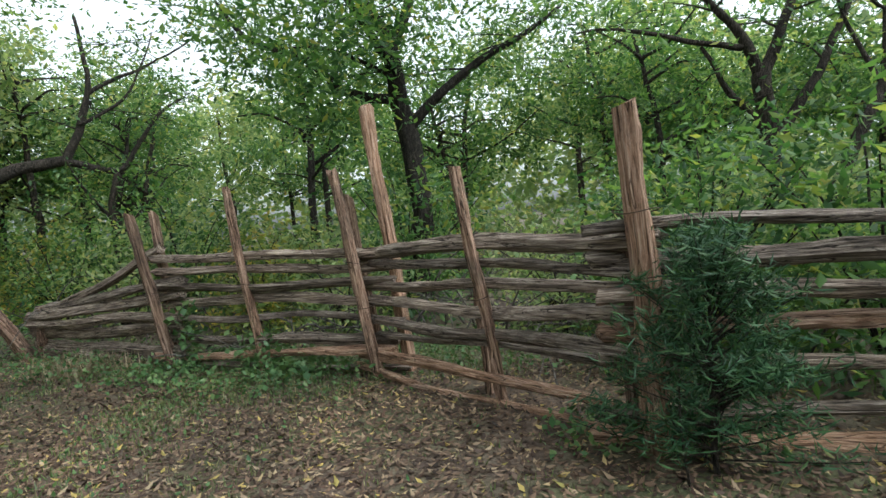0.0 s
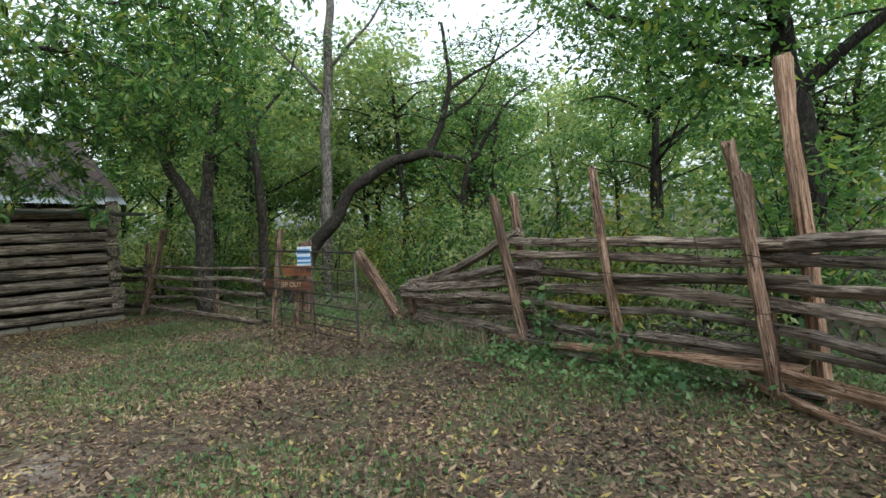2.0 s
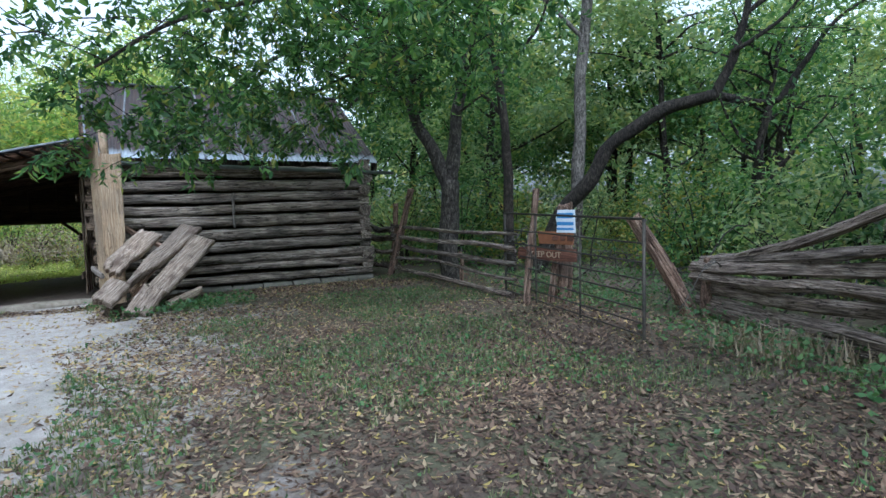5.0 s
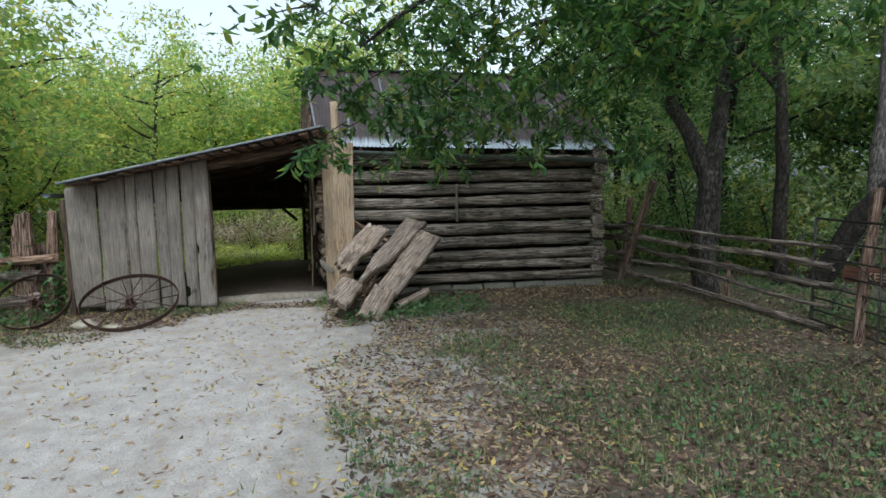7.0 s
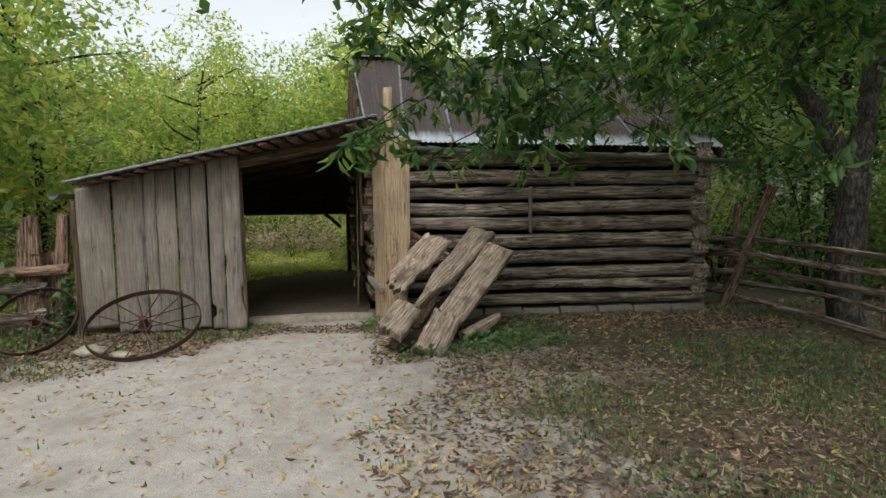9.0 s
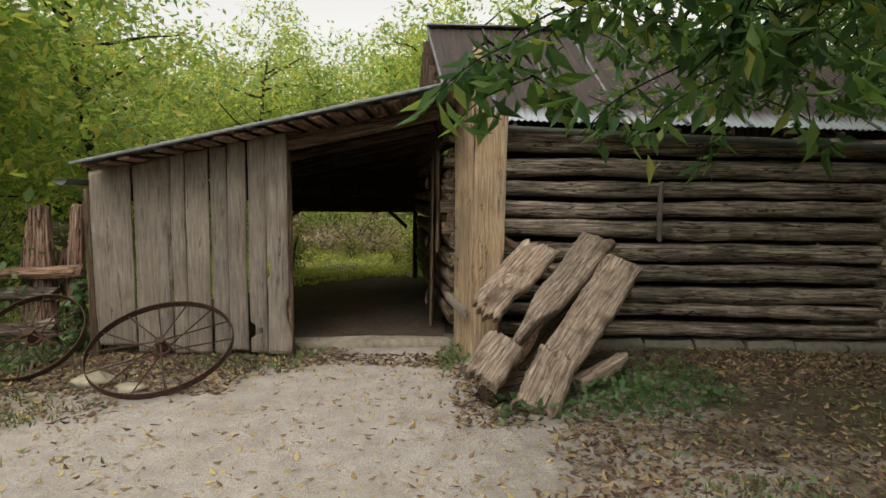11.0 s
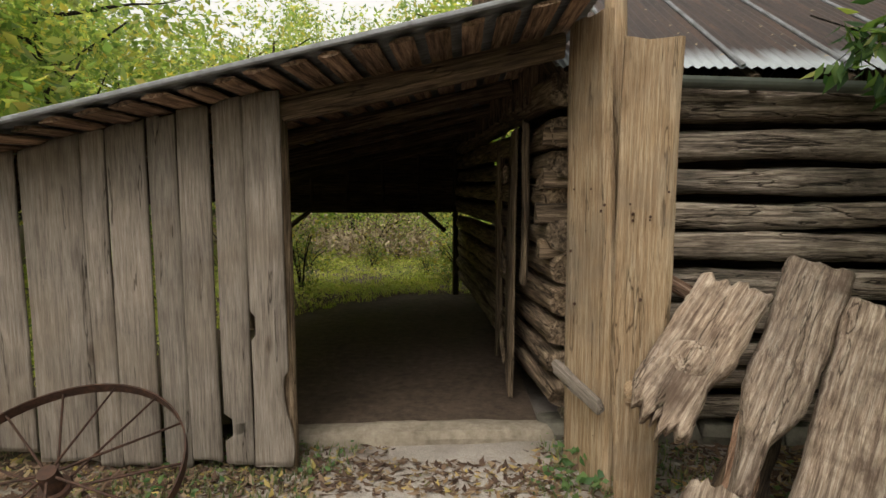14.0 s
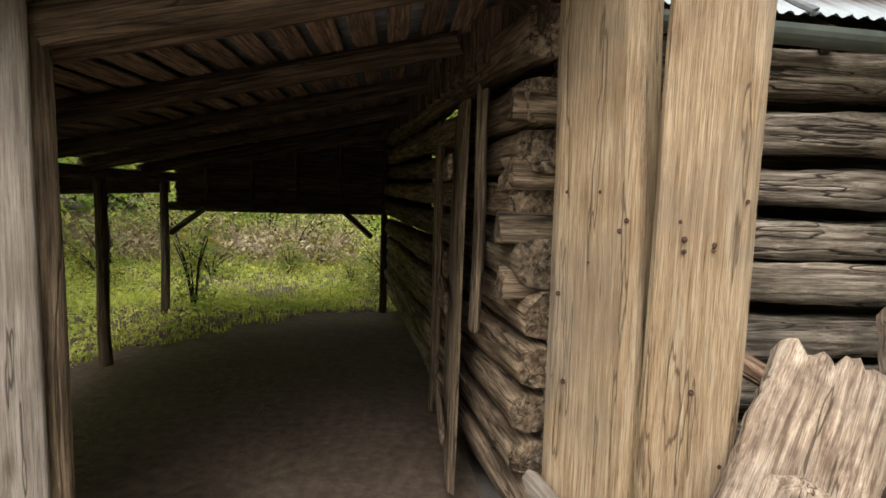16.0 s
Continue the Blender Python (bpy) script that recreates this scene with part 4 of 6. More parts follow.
# ---- iron wheels, stones ----
def iron_wheel(name, label, m, R=0.6, spokes=14):
    w = thing(name, label, "wheel")
    w.matrix_basis = Matrix()
    n = 56
    verts, faces = [], []
    prof = [(-0.028, 0.0), (0.028, 0.0), (0.028, -0.008), (-0.028, -0.008)]
    for i in range(n):
        a = 2 * math.pi * i / n
        for (hz, dr) in prof:
            verts.append(((R + dr) * math.cos(a), (R + dr) * math.sin(a), hz))
    for i in range(n):
        for j in range(4):
            a, b2 = i * 4 + j, i * 4 + (j + 1) % 4
            c, d = ((i + 1) % n) * 4 + (j + 1) % 4, ((i + 1) % n) * 4 + j
            faces.append((a, b2, c, d))
    part("rim", mesh_of("rim", verts, faces), IRON, w, m)
    bm = bmesh.new()
    bmesh.ops.create_cone(bm, cap_ends=True, segments=16, radius1=0.05, radius2=0.042, depth=0.16)
    hub = part("hub", bm, IRON, w, m @ Matrix.Translation((0, 0, -0.01)), "rusty reddish iron hub")
    bm = bmesh.new()
    bmesh.ops.create_cone(bm, cap_ends=True, segments=16, radius1=0.075, radius2=0.07, depth=0.02)
    part("flange", bm, IRON, hub, m @ Matrix.Translation((0, 0, -0.05)))
    for k in range(spokes):
        a = 2 * math.pi * (k + 0.3) / spokes
        off = 0.05 if k % 2 else -0.06
        p0 = Vector((0.045 * math.cos(a), 0.045 * math.sin(a), off))
        p1 = Vector(((R - 0.006) * math.cos(a), (R - 0.006) * math.sin(a), 0))
        v, f = tube([p0, p1], [0.007, 0.006], 6)
        part("spoke", mesh_of("spoke", v, f, True), IRON, w, m)
    return w


wheel_pose = Matrix.Translation((-2.31, -1.22, 0.31)) @ Matrix.Rotation(radians(6), 4, "Z") @ Matrix.Rotation(radians(27), 4, "X")
iron_wheel("iron_wheel", "large rusty spoked iron wheel leaning back on its hub", wheel_pose, 0.585)
wheel2_pose = Matrix.Translation((-3.53, -1.08, 0.345)) @ Matrix.Rotation(radians(4), 4, "Z") @ Matrix.Rotation(radians(43), 4, "X")
iron_wheel("iron_wheel", "rusty spoked iron wheel leaning before the fence posts", wheel2_pose, 0.44, 12)


def rock(at, size, seed, label="flat pale rough stone lying on the ground"):
    bm = bmesh.new()
    bmesh.ops.create_icosphere(bm, subdivisions=3, radius=1)
    for v in bm.verts:
        k = 1 + 0.35 * n3(v.co, 1.2, seed) + 0.12 * n3(v.co, 3.5, seed + 2)
        v.co = Vector((v.co.x * size[0] * k, v.co.y * size[1] * k, v.co.z * size[2] * k))
    for f in bm.faces:
        f.smooth = True
    ob = part("stone", bm, ROCK, None, Matrix.Translation(at))
    return tagged(ob, label, "stone", "stones by the wheels")


rock((-2.8, -1.4, 0.06), (0.17, 0.12, 0.07), 1)
rock((-2.42, -1.5, 0.035), (0.13, 0.09, 0.035), 4, "low tan stone half sunk in the leaves")


# ---- rail fences ----
def rail(p0, p1, r, seed, mat=None, parent=None, group="split rails"):
    L = (Vector(p1) - Vector(p0)).length
    rr = random.Random(seed)
    me = bar(L, r * 2 * rr.uniform(0.9, 1.3), r * 2 * rr.uniform(0.8, 1.1), seed, 26, 7, 0.36, 2.8, 0.1, rr.uniform(-0.3, 0.3), 0.04)
    return part("rail", me, mat or RAIL, parent, along(p0, p1, rr.uniform(0, 6)))


def fence_post(p0, p1, r, seed, mat=None, parent=None):
    L = (Vector(p1) - Vector(p0)).length
    rr = random.Random(seed)
    me = bar(L, r * 2.2, r * 1.7, seed, 26, 8, 0.3, 2.9, 0.05, rr.uniform(0.05, 0.25), 0.05)
    return part("post", me, mat or POST, parent, along(p0, p1))


def wire_loop(c, r, seed, parent):
    pts = [Vector(c) + Vector((r * 1.15 * math.cos(a), r * 1.1 * math.sin(a), 0.012 * math.sin(2 * a + seed))) for a in np.linspace(0, 2 * math.pi, 15)]
    v, f = tube(pts, [0.004] * len(pts), 5)
    return part("wire", mesh_of("wire", v, f, True), WIRE, parent)


def bay(parent, q0, q1, z0s, z1s, seed, r=0.047, cedar=(), over=0.25, push=0.05):
    """The rails of one bay, from over q0 to over q1, at the heights given for each end."""
    rr = random.Random(seed)
    q0, q1 = Vector((*q0, 0)), Vector((*q1, 0))
    d = (q1 - q0).normalized()
    side = Vector((-d.y, d.x, 0))
    for i, (za, zb) in enumerate(zip(z0s, z1s)):
        a = q0 - d * rr.uniform(0.1, over) + side * rr.uniform(-push, push) + Vector((0, 0, za + rr.uniform(-0.015, 0.015)))
        b2 = q1 + d * rr.uniform(0.1, over) + side * rr.uniform(-push, push) + Vector((0, 0, zb + rr.uniform(-0.015, 0.015)))
        rail(a, b2, r * rr.uniform(0.75, 1.15), seed + i, CEDAR if i in cedar else RAIL, parent)


fence = thing("rail_fence", "stacked split-rail fence of weathered grey cedar", "fence", (5.8, -10, 0))
PA, PB, PC, PD, BIG = (6.12, -8.83), (6.05, -9.97), (5.77, -11.36), (5.0, -12.66), (4.1, -13.66)
AX = (6.2, -8.83)
LV = [0.07, 0.24, 0.43, 0.60, 0.76, 0.92, 1.09, 1.25]
bay(fence, (6.22, -8.75), (5.87, -11.4), [0.08, 0.22, 0.42, 0.62, 0.82, 1.0, 1.17, 1.33], [0.08, 0.24, 0.43, 0.60, 0.78, 0.94, 1.12, 1.27], 700, cedar=(1,))
bay(fence, (5.87, -11.3), (4.22, -13.65), [0.07, 0.22, 0.45, 0.60, 0.78, 0.96, 1.13, 1.26], [0.05, 0.22, 0.46, 0.62, 0.80, 1.0, 1.17, 1.34], 720, cedar=(0, 1))
bay(fence, (4.25, -13.5), (4.0, -17.2), [0.06, 0.26, 0.5, 0.74, 0.97, 1.17, 1.38], [0.06, 0.26, 0.5, 0.74, 0.97, 1.17, 1.38], 740, cedar=(0, 3), r=0.058)
bay(fence, (6.2, -8.75), (6.98, -6.1), [0.15, 0.30, 0.52, 0.72, 0.95, 1.1], [0.12, 0.22, 0.38, 0.5, 0.6, 0.68], 760, r=0.054)
rail((6.3, -8.6, 1.42), (7.0, -6.3, 0.66), 0.05, 770, RAIL, fence)
for (b0, t0, r, s) in (((6.12, -8.83, -0.05), (6.02, -8.45, 1.86), 0.065, 780), ((6.3, -8.75, -0.05), (6.35, -8.5, 1.84), 0.06, 781),
                       ((6.05, -9.97, -0.05), (5.98, -9.72, 2.03), 0.06, 782), ((5.77, -11.36, -0.05), (5.7, -11.05, 2.06), 0.065, 783),
                       ((6.02, -11.3, -0.05), (5.98, -11.1, 1.85), 0.055, 784), ((4.98, -12.68, -0.05), (4.9, -12.39, 1.92), 0.058, 785),
                       ((5.22, -12.5, -0.05), (5.2, -12.45, 1.2), 0.055, 786), ((5.98, -11.62, -0.05), (5.77, -11.42, 2.67), 0.075, 787),
                       ((4.1, -13.7, -0.05), (4.1, -13.58, 2.13), 0.1, 788), ((4.32, -13.62, -0.05), (4.34, -13.6, 1.35), 0.07, 789),
                       ((3.85, -15.3, -0.05), (3.83, -15.2, 1.7), 0.07, 790), ((7.0, -5.95, -0.05), (6.42, -5.5, 1.22), 0.125, 791), ((6.95, -6.15, -0.05), (7.0, -6.1, 0.7), 0.07, 792)):
    fence_post(b0, t0, r, s, CEDAR if s in (787, 788) else POST, fence)
for c, r, s in (((6.09, -8.75, 0.95), 0.09, 1), ((6.0, -9.85, 1.0), 0.085, 2), ((5.74, -11.22, 1.18), 0.1, 3), ((5.74, -11.25, 0.75), 0.1, 4), ((4.93, -12.5, 0.9), 0.085, 5), ((4.1, -13.62, 1.5), 0.125, 6), ((4.1, -13.65, 1.1), 0.125, 7)):
    wire_loop(c, r, s, fence)

side_fence = thing("rail_fence", "low split-rail fence between barn and gate", "fence", (5.5, -2, 0))
bay(side_fence, (5.42, 0.2), (5.75, -3.6), [0.15, 0.42, 0.66, 0.88, 1.06], [0.10, 0.32, 0.52, 0.74, 0.98], 800, r=0.044)
bay(side_fence, (5.4, 0.1), (5.2, 1.6), [0.2, 0.5, 0.8, 1.0], [0.2, 0.5, 0.8, 1.0], 820, r=0.05)
for (b0, t0, r, s) in (((5.28, 0.15, -0.05), (5.62, -0.35, 1.76), 0.075, 830), ((5.36, 0.3, -0.05), (5.5, 0.2, 1.5), 0.05, 831), ((5.84, -1.95, -0.05), (5.84, -1.93, 0.6), 0.035, 832)):
    fence_post(b0, t0, r, s, POST, side_fence)

left_fence = thing("rail_fence", "split-rail fence with paired cedar posts beside the lean-to", "fence", (-4.2, -0.2, 0))
for i, (z, z2) in enumerate(((0.86, 0.88), (0.55, 0.56), (0.25, 0.25))):
    rail((-6.6, -0.52, z), (-3.5 if i == 0 else -3.75, -0.45, z2), 0.062, 840 + i, CEDAR if i == 0 else RAIL, left_fence)
for (b0, t0, r, s) in (((-4.07, -0.36, -0.05), (-4.02, -0.3, 1.34), 0.085, 850), ((-3.93, -0.38, -0.05), (-3.94, -0.32, 1.48), 0.105, 851), ((-3.64, -0.32, -0.05), (-3.56, -0.3, 1.45), 0.08, 852), ((-3.85, -0.12, -0.05), (-3.83, -0.12, 1.0), 0.06, 853),
                       ((-6.5, -0.3, -0.05), (-6.5, -0.3, 1.3), 0.08, 854)):
    fence_post(b0, t0, r, s, POST, left_fence)


# ---- gate and signs ----
def farm_gate():
    g = thing("farm_gate", "rusty tubular steel farm gate of thin bars", "gate", (5.6, -5, 0))
    q0, q1 = Vector((5.46, -6.62, 0.06)), Vector((5.8, -3.5, 0.1))
    H = 1.2

    def rod(a, b2, r, name="bar"):
        v, f = tube([a, b2], [r, r], 8)
        return part(name, mesh_of("bar", v, f, True), GATE, g)
    for k in (0, 0.36, 0.7, 1.0):
        p = q0.lerp(q1, k)
        rod(p, p + Vector((0, 0, H)), 0.018 if k in (0, 1) else 0.012, "upright")
    for z in (0.04, 0.16, 0.3, 0.45, 0.6, 0.77, 0.96, 1.2):
        rod(q0 + Vector((0, 0, z)), q1 + Vector((0, 0, z)), 0.014 if z > 1.1 else 0.01)


farm_gate()


def sign_stand():
    s = thing("sign_stand", "crossed cedar posts bearing brown wooden sign boards", "sign", (5.7, -4.4, 0))
    for (b0, t0, r, k) in (((5.62, -4.25, -0.05), (5.98, -4.1, 1.62), 0.05, 860), ((6.02, -4.35, -0.05), (6.1, -4.42, 1.0), 0.05, 861), ((6.25, -4.3, -0.05), (6.28, -4.3, 1.4), 0.11, 862)):
        fence_post(b0, t0, r, k, POST, s)
    d = Vector((0.28, -0.96, 0)).normalized()
    front = Vector((d.y, -d.x, 0))
    c = Vector((5.88, -4.42, 0))
    boards = []
    for (z, w, h, mat, nm, k) in ((0.74, 0.98, 0.17, SIGNWOOD, "sign_board", 870), (0.965, 0.55, 0.17, ORANGE, "upper_board", 871)):
        a = c - d * w / 2 + Vector((0.04 if z > 0.9 else 0, -0.16 if z > 0.9 else 0, z))
        boards.append(part(nm, bar(w, 0.03, h, k, 8, 12, 0.02, 14, 0.004), mat, s, along(a, a + d * w)))
    face = Matrix((d, Vector((0, 0, 1)), front)).transposed().to_4x4()
    txt = bpy.data.curves.new("letters", "FONT")
    txt.body, txt.size, txt.align_x, txt.extrude = "KEEP OUT", 0.115, "CENTER", 0.002
    probe = new("letters", txt)
    me = bpy.data.meshes.new_from_object(probe)
    bpy.data.objects.remove(probe)
    m = face.copy()
    m.translation = c + Vector((0, 0, 0.70)) + front * 0.02
    part("lettering", me, CREAM, boards[0], m, "pale routed letters")
    for k in range(3):
        m2 = along(c + front * 0.03 + d * (-0.02 + k * 0.12) + Vector((0.04, -0.16, 0.965)), c + front * 0.03 + d * (0.07 + k * 0.12) + Vector((0.04, -0.16, 0.965)))
        part("worn_letter", bar(0.08, 0.004, 0.07, 880 + k, 2, 8, 0, 10, 0), SIGNWOOD, boards[1], m2)
    return s


def paper_sign():
    s = thing("paper_sign", "blue and white printed notice fixed above the boards", "notice", (5.95, -4.75, 1.06))
    d = Vector((0.28, -0.96, 0)).normalized()
    front = Vector((d.y, -d.x, 0))
    c = Vector((5.95, -4.76, 1.19))
    sheet = part("sheet", bar(0.28, 0.006, 0.3, 890, 4, 12, 0, 16, 0), PAPER, s, along(c - d * 0.14, c + d * 0.14))
    for z, h, w in ((0.075, 0.07, 0.24), (-0.03, 0.045, 0.24), (-0.1, 0.03, 0.24)):
        p = c + front * 0.006 + Vector((0, 0, z))
        part("print_bar", bar(w, 0.003, h, 891, 2, 8, 0, 12, 0), BLUE, sheet, along(p - d * w / 2, p + d * w / 2))


stand = sign_stand()
paper_sign()
side_gutter = thing("lean_to_gutter", "grey half-round gutter along the lean-to eave", "gutter", (-3.66, 2, 1.75), kind="structure")
part("trough", half_pipe(5.96, 0.06), GUTTER, side_gutter, along((-3.42, -0.76, 1.735), (-3.3, 5.2, 1.7)))


# ---- trees ----
rng = np.random.default_rng(7)


def wood_mesh(limbs, sides=9, seed=0):
    verts, faces = [], []
    for pts, r0, r1 in limbs:
        path, radii = smooth_path(pts, r0, r1, 5, 0.05 + r0 * 0.15, seed)
        v, f = tube(path, radii, sides if r0 > 0.05 else 6, seed, 0.1, len(verts))
        verts += v
        faces += f
    return mesh_of("wood", verts, faces, True)


def twigs_from(limbs, rr, count, length, up=0.2):
    """Side shoots along limbs: their courses, for bare wood and for where leaves sit."""
    out = []
    for pts, r0, r1 in limbs:
        path, radii = smooth_path(pts, r0, r1, 5)
        n = max(2, int(count * sum((path[i + 1] - path[i]).length for i in range(len(path) - 1))))
        for _ in range(n):
            k = rr.uniform(0.3, 1.0)
            i = min(int(k * (len(path) - 1)), len(path) - 2)
            p = path[i].lerp(path[i + 1], rr.random())
            a = rr.uniform(0, 2 * math.pi)
            d = Vector((math.cos(a), math.sin(a), up + rr.uniform(-0.35, 0.5)))
            L = length * rr.uniform(0.5, 1.2)
            q1 = p + d * L * 0.5
            q2 = p + d * L + Vector((rr.uniform(-0.2, 0.2), rr.uniform(-0.2, 0.2), -0.12 * L))
            out.append(([p, q1, q2], max(0.008, radii[i] * 0.3), 0.004))
    return out


def clump_points(centres, per, spread, flat=0.6):
    c = np.repeat(np.asarray(centres, float), per, axis=0)
    return c + rng.normal(0, 1, c.shape) * np.array([spread, spread, spread * flat])


def shaped_tree(name, label, limbs, seed, leaf_mat, per, spread, leaf, twig_count=1.6, twig_len=1.0, bark=None, extra=None):
    rr = random.Random(seed)
    b0 = limbs[0][0][0]
    t = thing(name, label, "tree", (b0[0], b0[1], 0))
    tw = twigs_from(limbs[1:], rr, twig_count, twig_len)
    tw2 = twigs_from(tw, rr, 2.2, twig_len * 0.5)
    part("trunk", wood_mesh(limbs + tw + tw2, 10, seed), bark or BARK, t)
    if per:
        tips = [tuple(w[0][2]) for w in tw + tw2] + [tuple(w[0][1]) for w in tw]
        if extra:
            tips += extra
        leaves("crown", clump_points(tips, per, spread), leaf, leaf_mat, rng, parent=t)
    return t


def spread_above(c, r, n, rr):
    return [(c[0] + rr.uniform(-r, r), c[1] + rr.uniform(-r, r), c[2] + rr.uniform(-0.6, 1.3)) for _ in range(n)]


rr = random.Random(5)
# big two-stemmed tree behind the side fence; its long boughs reach out over the yard
F_TRUNK = [((5.97, -1.31, -0.1), (6.02, -1.24, 1.05), (6.06, -1.18, 1.9))]
yard_tree = [(F_TRUNK[0], 0.2, 0.17),
             (((6.05, -1.2, 1.75), (5.83, -1.04, 2.33), (5.58, -0.86, 2.97), (5.39, -0.7, 3.72), (5.21, -0.53, 4.68), (5.1, -0.4, 6.2)), 0.14, 0.05),
             (((6.06, -1.18, 1.85), (6.18, -1.18, 2.53), (6.3, -1.17, 3.37), (6.53, -1.19, 4.31), (6.78, -1.23, 5.26), (6.9, -1.2, 6.6)), 0.14, 0.05),
             (((5.5, -0.8, 3.3), (5.15, -0.6, 3.62), (4.64, -0.39, 3.5), (4.39, -0.29, 3.3)), 0.07, 0.02)]
BOUGHS = [(((5.5, -0.9, 3.4), (4.6, -2.6, 4.0), (3.2, -3.7, 4.1), (1.6, -4.1, 3.5), (0.7, -4.15, 2.9)), 0.06, 0.012),
          (((5.5, -0.9, 3.6), (4.3, -1.7, 4.0), (3.0, -1.9, 3.8), (2.0, -1.5, 3.1), (1.75, -0.9, 2.6)), 0.05, 0.01),
          (((5.6, -1.0, 3.2), (4.8, -2.8, 3.5), (3.8, -3.6, 3.3), (2.9, -3.7, 2.8)), 0.045, 0.01),
          (((6.3, -1.2, 3.4), (5.6, -3.2, 4.4), (4.4, -4.6, 4.6), (3.2, -5.2, 4.3)), 0.05, 0.01)]
shaped = shaped_tree("yard_tree", "dark two-stemmed tree with boughs hanging over the yard", yard_tree + BOUGHS, 21, LEAF, 34, 0.3, 0.12, 2.2, 1.0,
                     bark=BARK_MID, extra=spread_above((6.0, -1.2, 4.8), 1.8, 35, rr) + spread_above((4.4, -1.8, 4.7), 2.0, 75, rr) + spread_above((7.8, 1.5, 3.4), 1.8, 35, rr))


def hanging_sprays():
    """Drooping leafy shoots under the boughs."""
    rs = random.Random(44)
    wood_limbs, pts = [], []
    zones = [((0.2, 1.5), (-4.05, -3.6), (2.02, 3.4), 60), ((1.3, 3.4), (-4.4, -3.0), (2.0, 3.9), 150), ((2.6, 5.4), (-6.4, -3.4), (2.9, 4.8), 190), ((0.2, 2.6), (-6.2, -4.2), (3.3, 4.6), 70), ((4.6, 6.0), (-4.4, -2.6), (3.8, 5.2), 25), ((0.9, 3.8), (-3.0, -1.3), (2.45, 3.9), 65), ((3.0, 5.0), (-3.6, -1.4), (3.0, 4.6), 40), ((1.55, 2.1), (-0.8, -0.4), (2.25, 2.55), 4),
             ((2.2, 4.4), (-1.4, -0.5), (2.5, 3.4), 26)]
    for zx, zy, zz, n in zones:
        for _ in range(n):
            p = Vector((rs.uniform(*zx), rs.uniform(*zy), rs.uniform(*zz)))
            a = rs.uniform(0, 2 * math.pi)
            L = rs.uniform(0.25, 0.55)
            d = Vector((math.cos(a) * 0.6, math.sin(a) * 0.6, -0.35))
            q = p + d * L * 0.5
            e = p + d * L + Vector((0, 0, -0.1 * L))
            wood_limbs.append(([p + Vector((-d.x, -d.y, 0.3)) * 0.25, p, q, e], 0.005, 0.002))
            for k in range(rs.randint(14, 26)):
                f = rs.random()
                c = (p.lerp(q, f * 2) if f < 0.5 else q.lerp(e, f * 2 - 1)) + Vector((rs.uniform(-0.05, 0.05), rs.uniform(-0.05, 0.05), rs.uniform(-0.05, 0.03)))
                pts.append(tuple(c))
    part("twig", wood_mesh(wood_limbs, 5, 3), BARK, shaped)["kind"] = "stuff"
    leaves("hanging_foliage", pts, 0.12, LEAF, rng, 0.55, 0.36, parent=shaped)


hanging_sprays()

shaped_tree("leaning_tree", "dark crooked tree arching over the woodland edge", [
    (((7.72, -1.39, -0.1), (8.12, -1.72, 1.07), (8.61, -2.13, 1.89), (8.91, -2.37, 2.47), (9.65, -3.02, 3.12), (10.25, -3.58, 3.26)), 0.17, 0.11),
    (((10.25, -3.58, 3.26), (10.49, -3.75, 4.05), (10.66, -3.88, 4.76), (10.62, -3.75, 6.2)), 0.1, 0.03),
    (((10.2, -3.55, 3.25), (10.91, -4.21, 3.07), (11.2, -4.45, 3.59), (11.55, -4.73, 4.23), (12.01, -5.14, 4.68)), 0.08, 0.02),
    (((10.65, -3.88, 4.64), (11.1, -4.25, 5.05), (11.52, -4.65, 5.31), (12.36, -5.38, 6.1)), 0.05, 0.015),
    (((10.4, -3.8, 4.0), (10.9, -4.3, 4.4), (11.3, -4.7, 5.3), (11.4, -4.9, 6.0)), 0.04, 0.012)], 31, LEAF, 10, 0.3, 0.13, 1.6, 1.1,
            extra=[(10.0 + rr.uniform(-0.35, 0.35), -3.8 + rr.uniform(-0.5, 0.5), rr.uniform(0.9, 2.7)) for _ in range(40)])
shaped_tree("forked_tree", "slim dark tree with drooping branches in the woods", [
    (((10.74, -4.21, -0.1), (10.75, -4.17, 1.04), (10.72, -4.09, 2.12), (10.87, -4.17, 3.05)), 0.09, 0.06),
    (((10.7, -4.1, 2.0), (10.2, -3.9, 2.8), (9.9, -3.8, 3.4)), 0.04, 0.01), (((10.75, -4.1, 1.6), (11.2, -4.6, 2.4), (11.5, -4.9, 3.0)), 0.04, 0.01)], 33, LEAF, 12, 0.25, 0.12, 1.6, 0.8)
shaped_tree("grey_tree", "straight pale-barked tree rising through the woods", [
    (((8.94, -1.14, -0.1), (9.11, -1.17, 2.83), (9.3, -1.19, 5.55), (9.42, -1.23, 6.71), (9.5, -1.2, 8.5)), 0.14, 0.08),
    (((9.3, -1.2, 5.5), (9.9, -1.9, 6.4), (10.3, -2.3, 7.2)), 0.05, 0.015), (((9.2, -1.2, 4.8), (8.4, -0.7, 5.8), (7.9, -0.3, 6.6)), 0.05, 0.015)], 35, LEAF, 20, 0.35, 0.15, 1.6, 1.0, BARK_GREY)
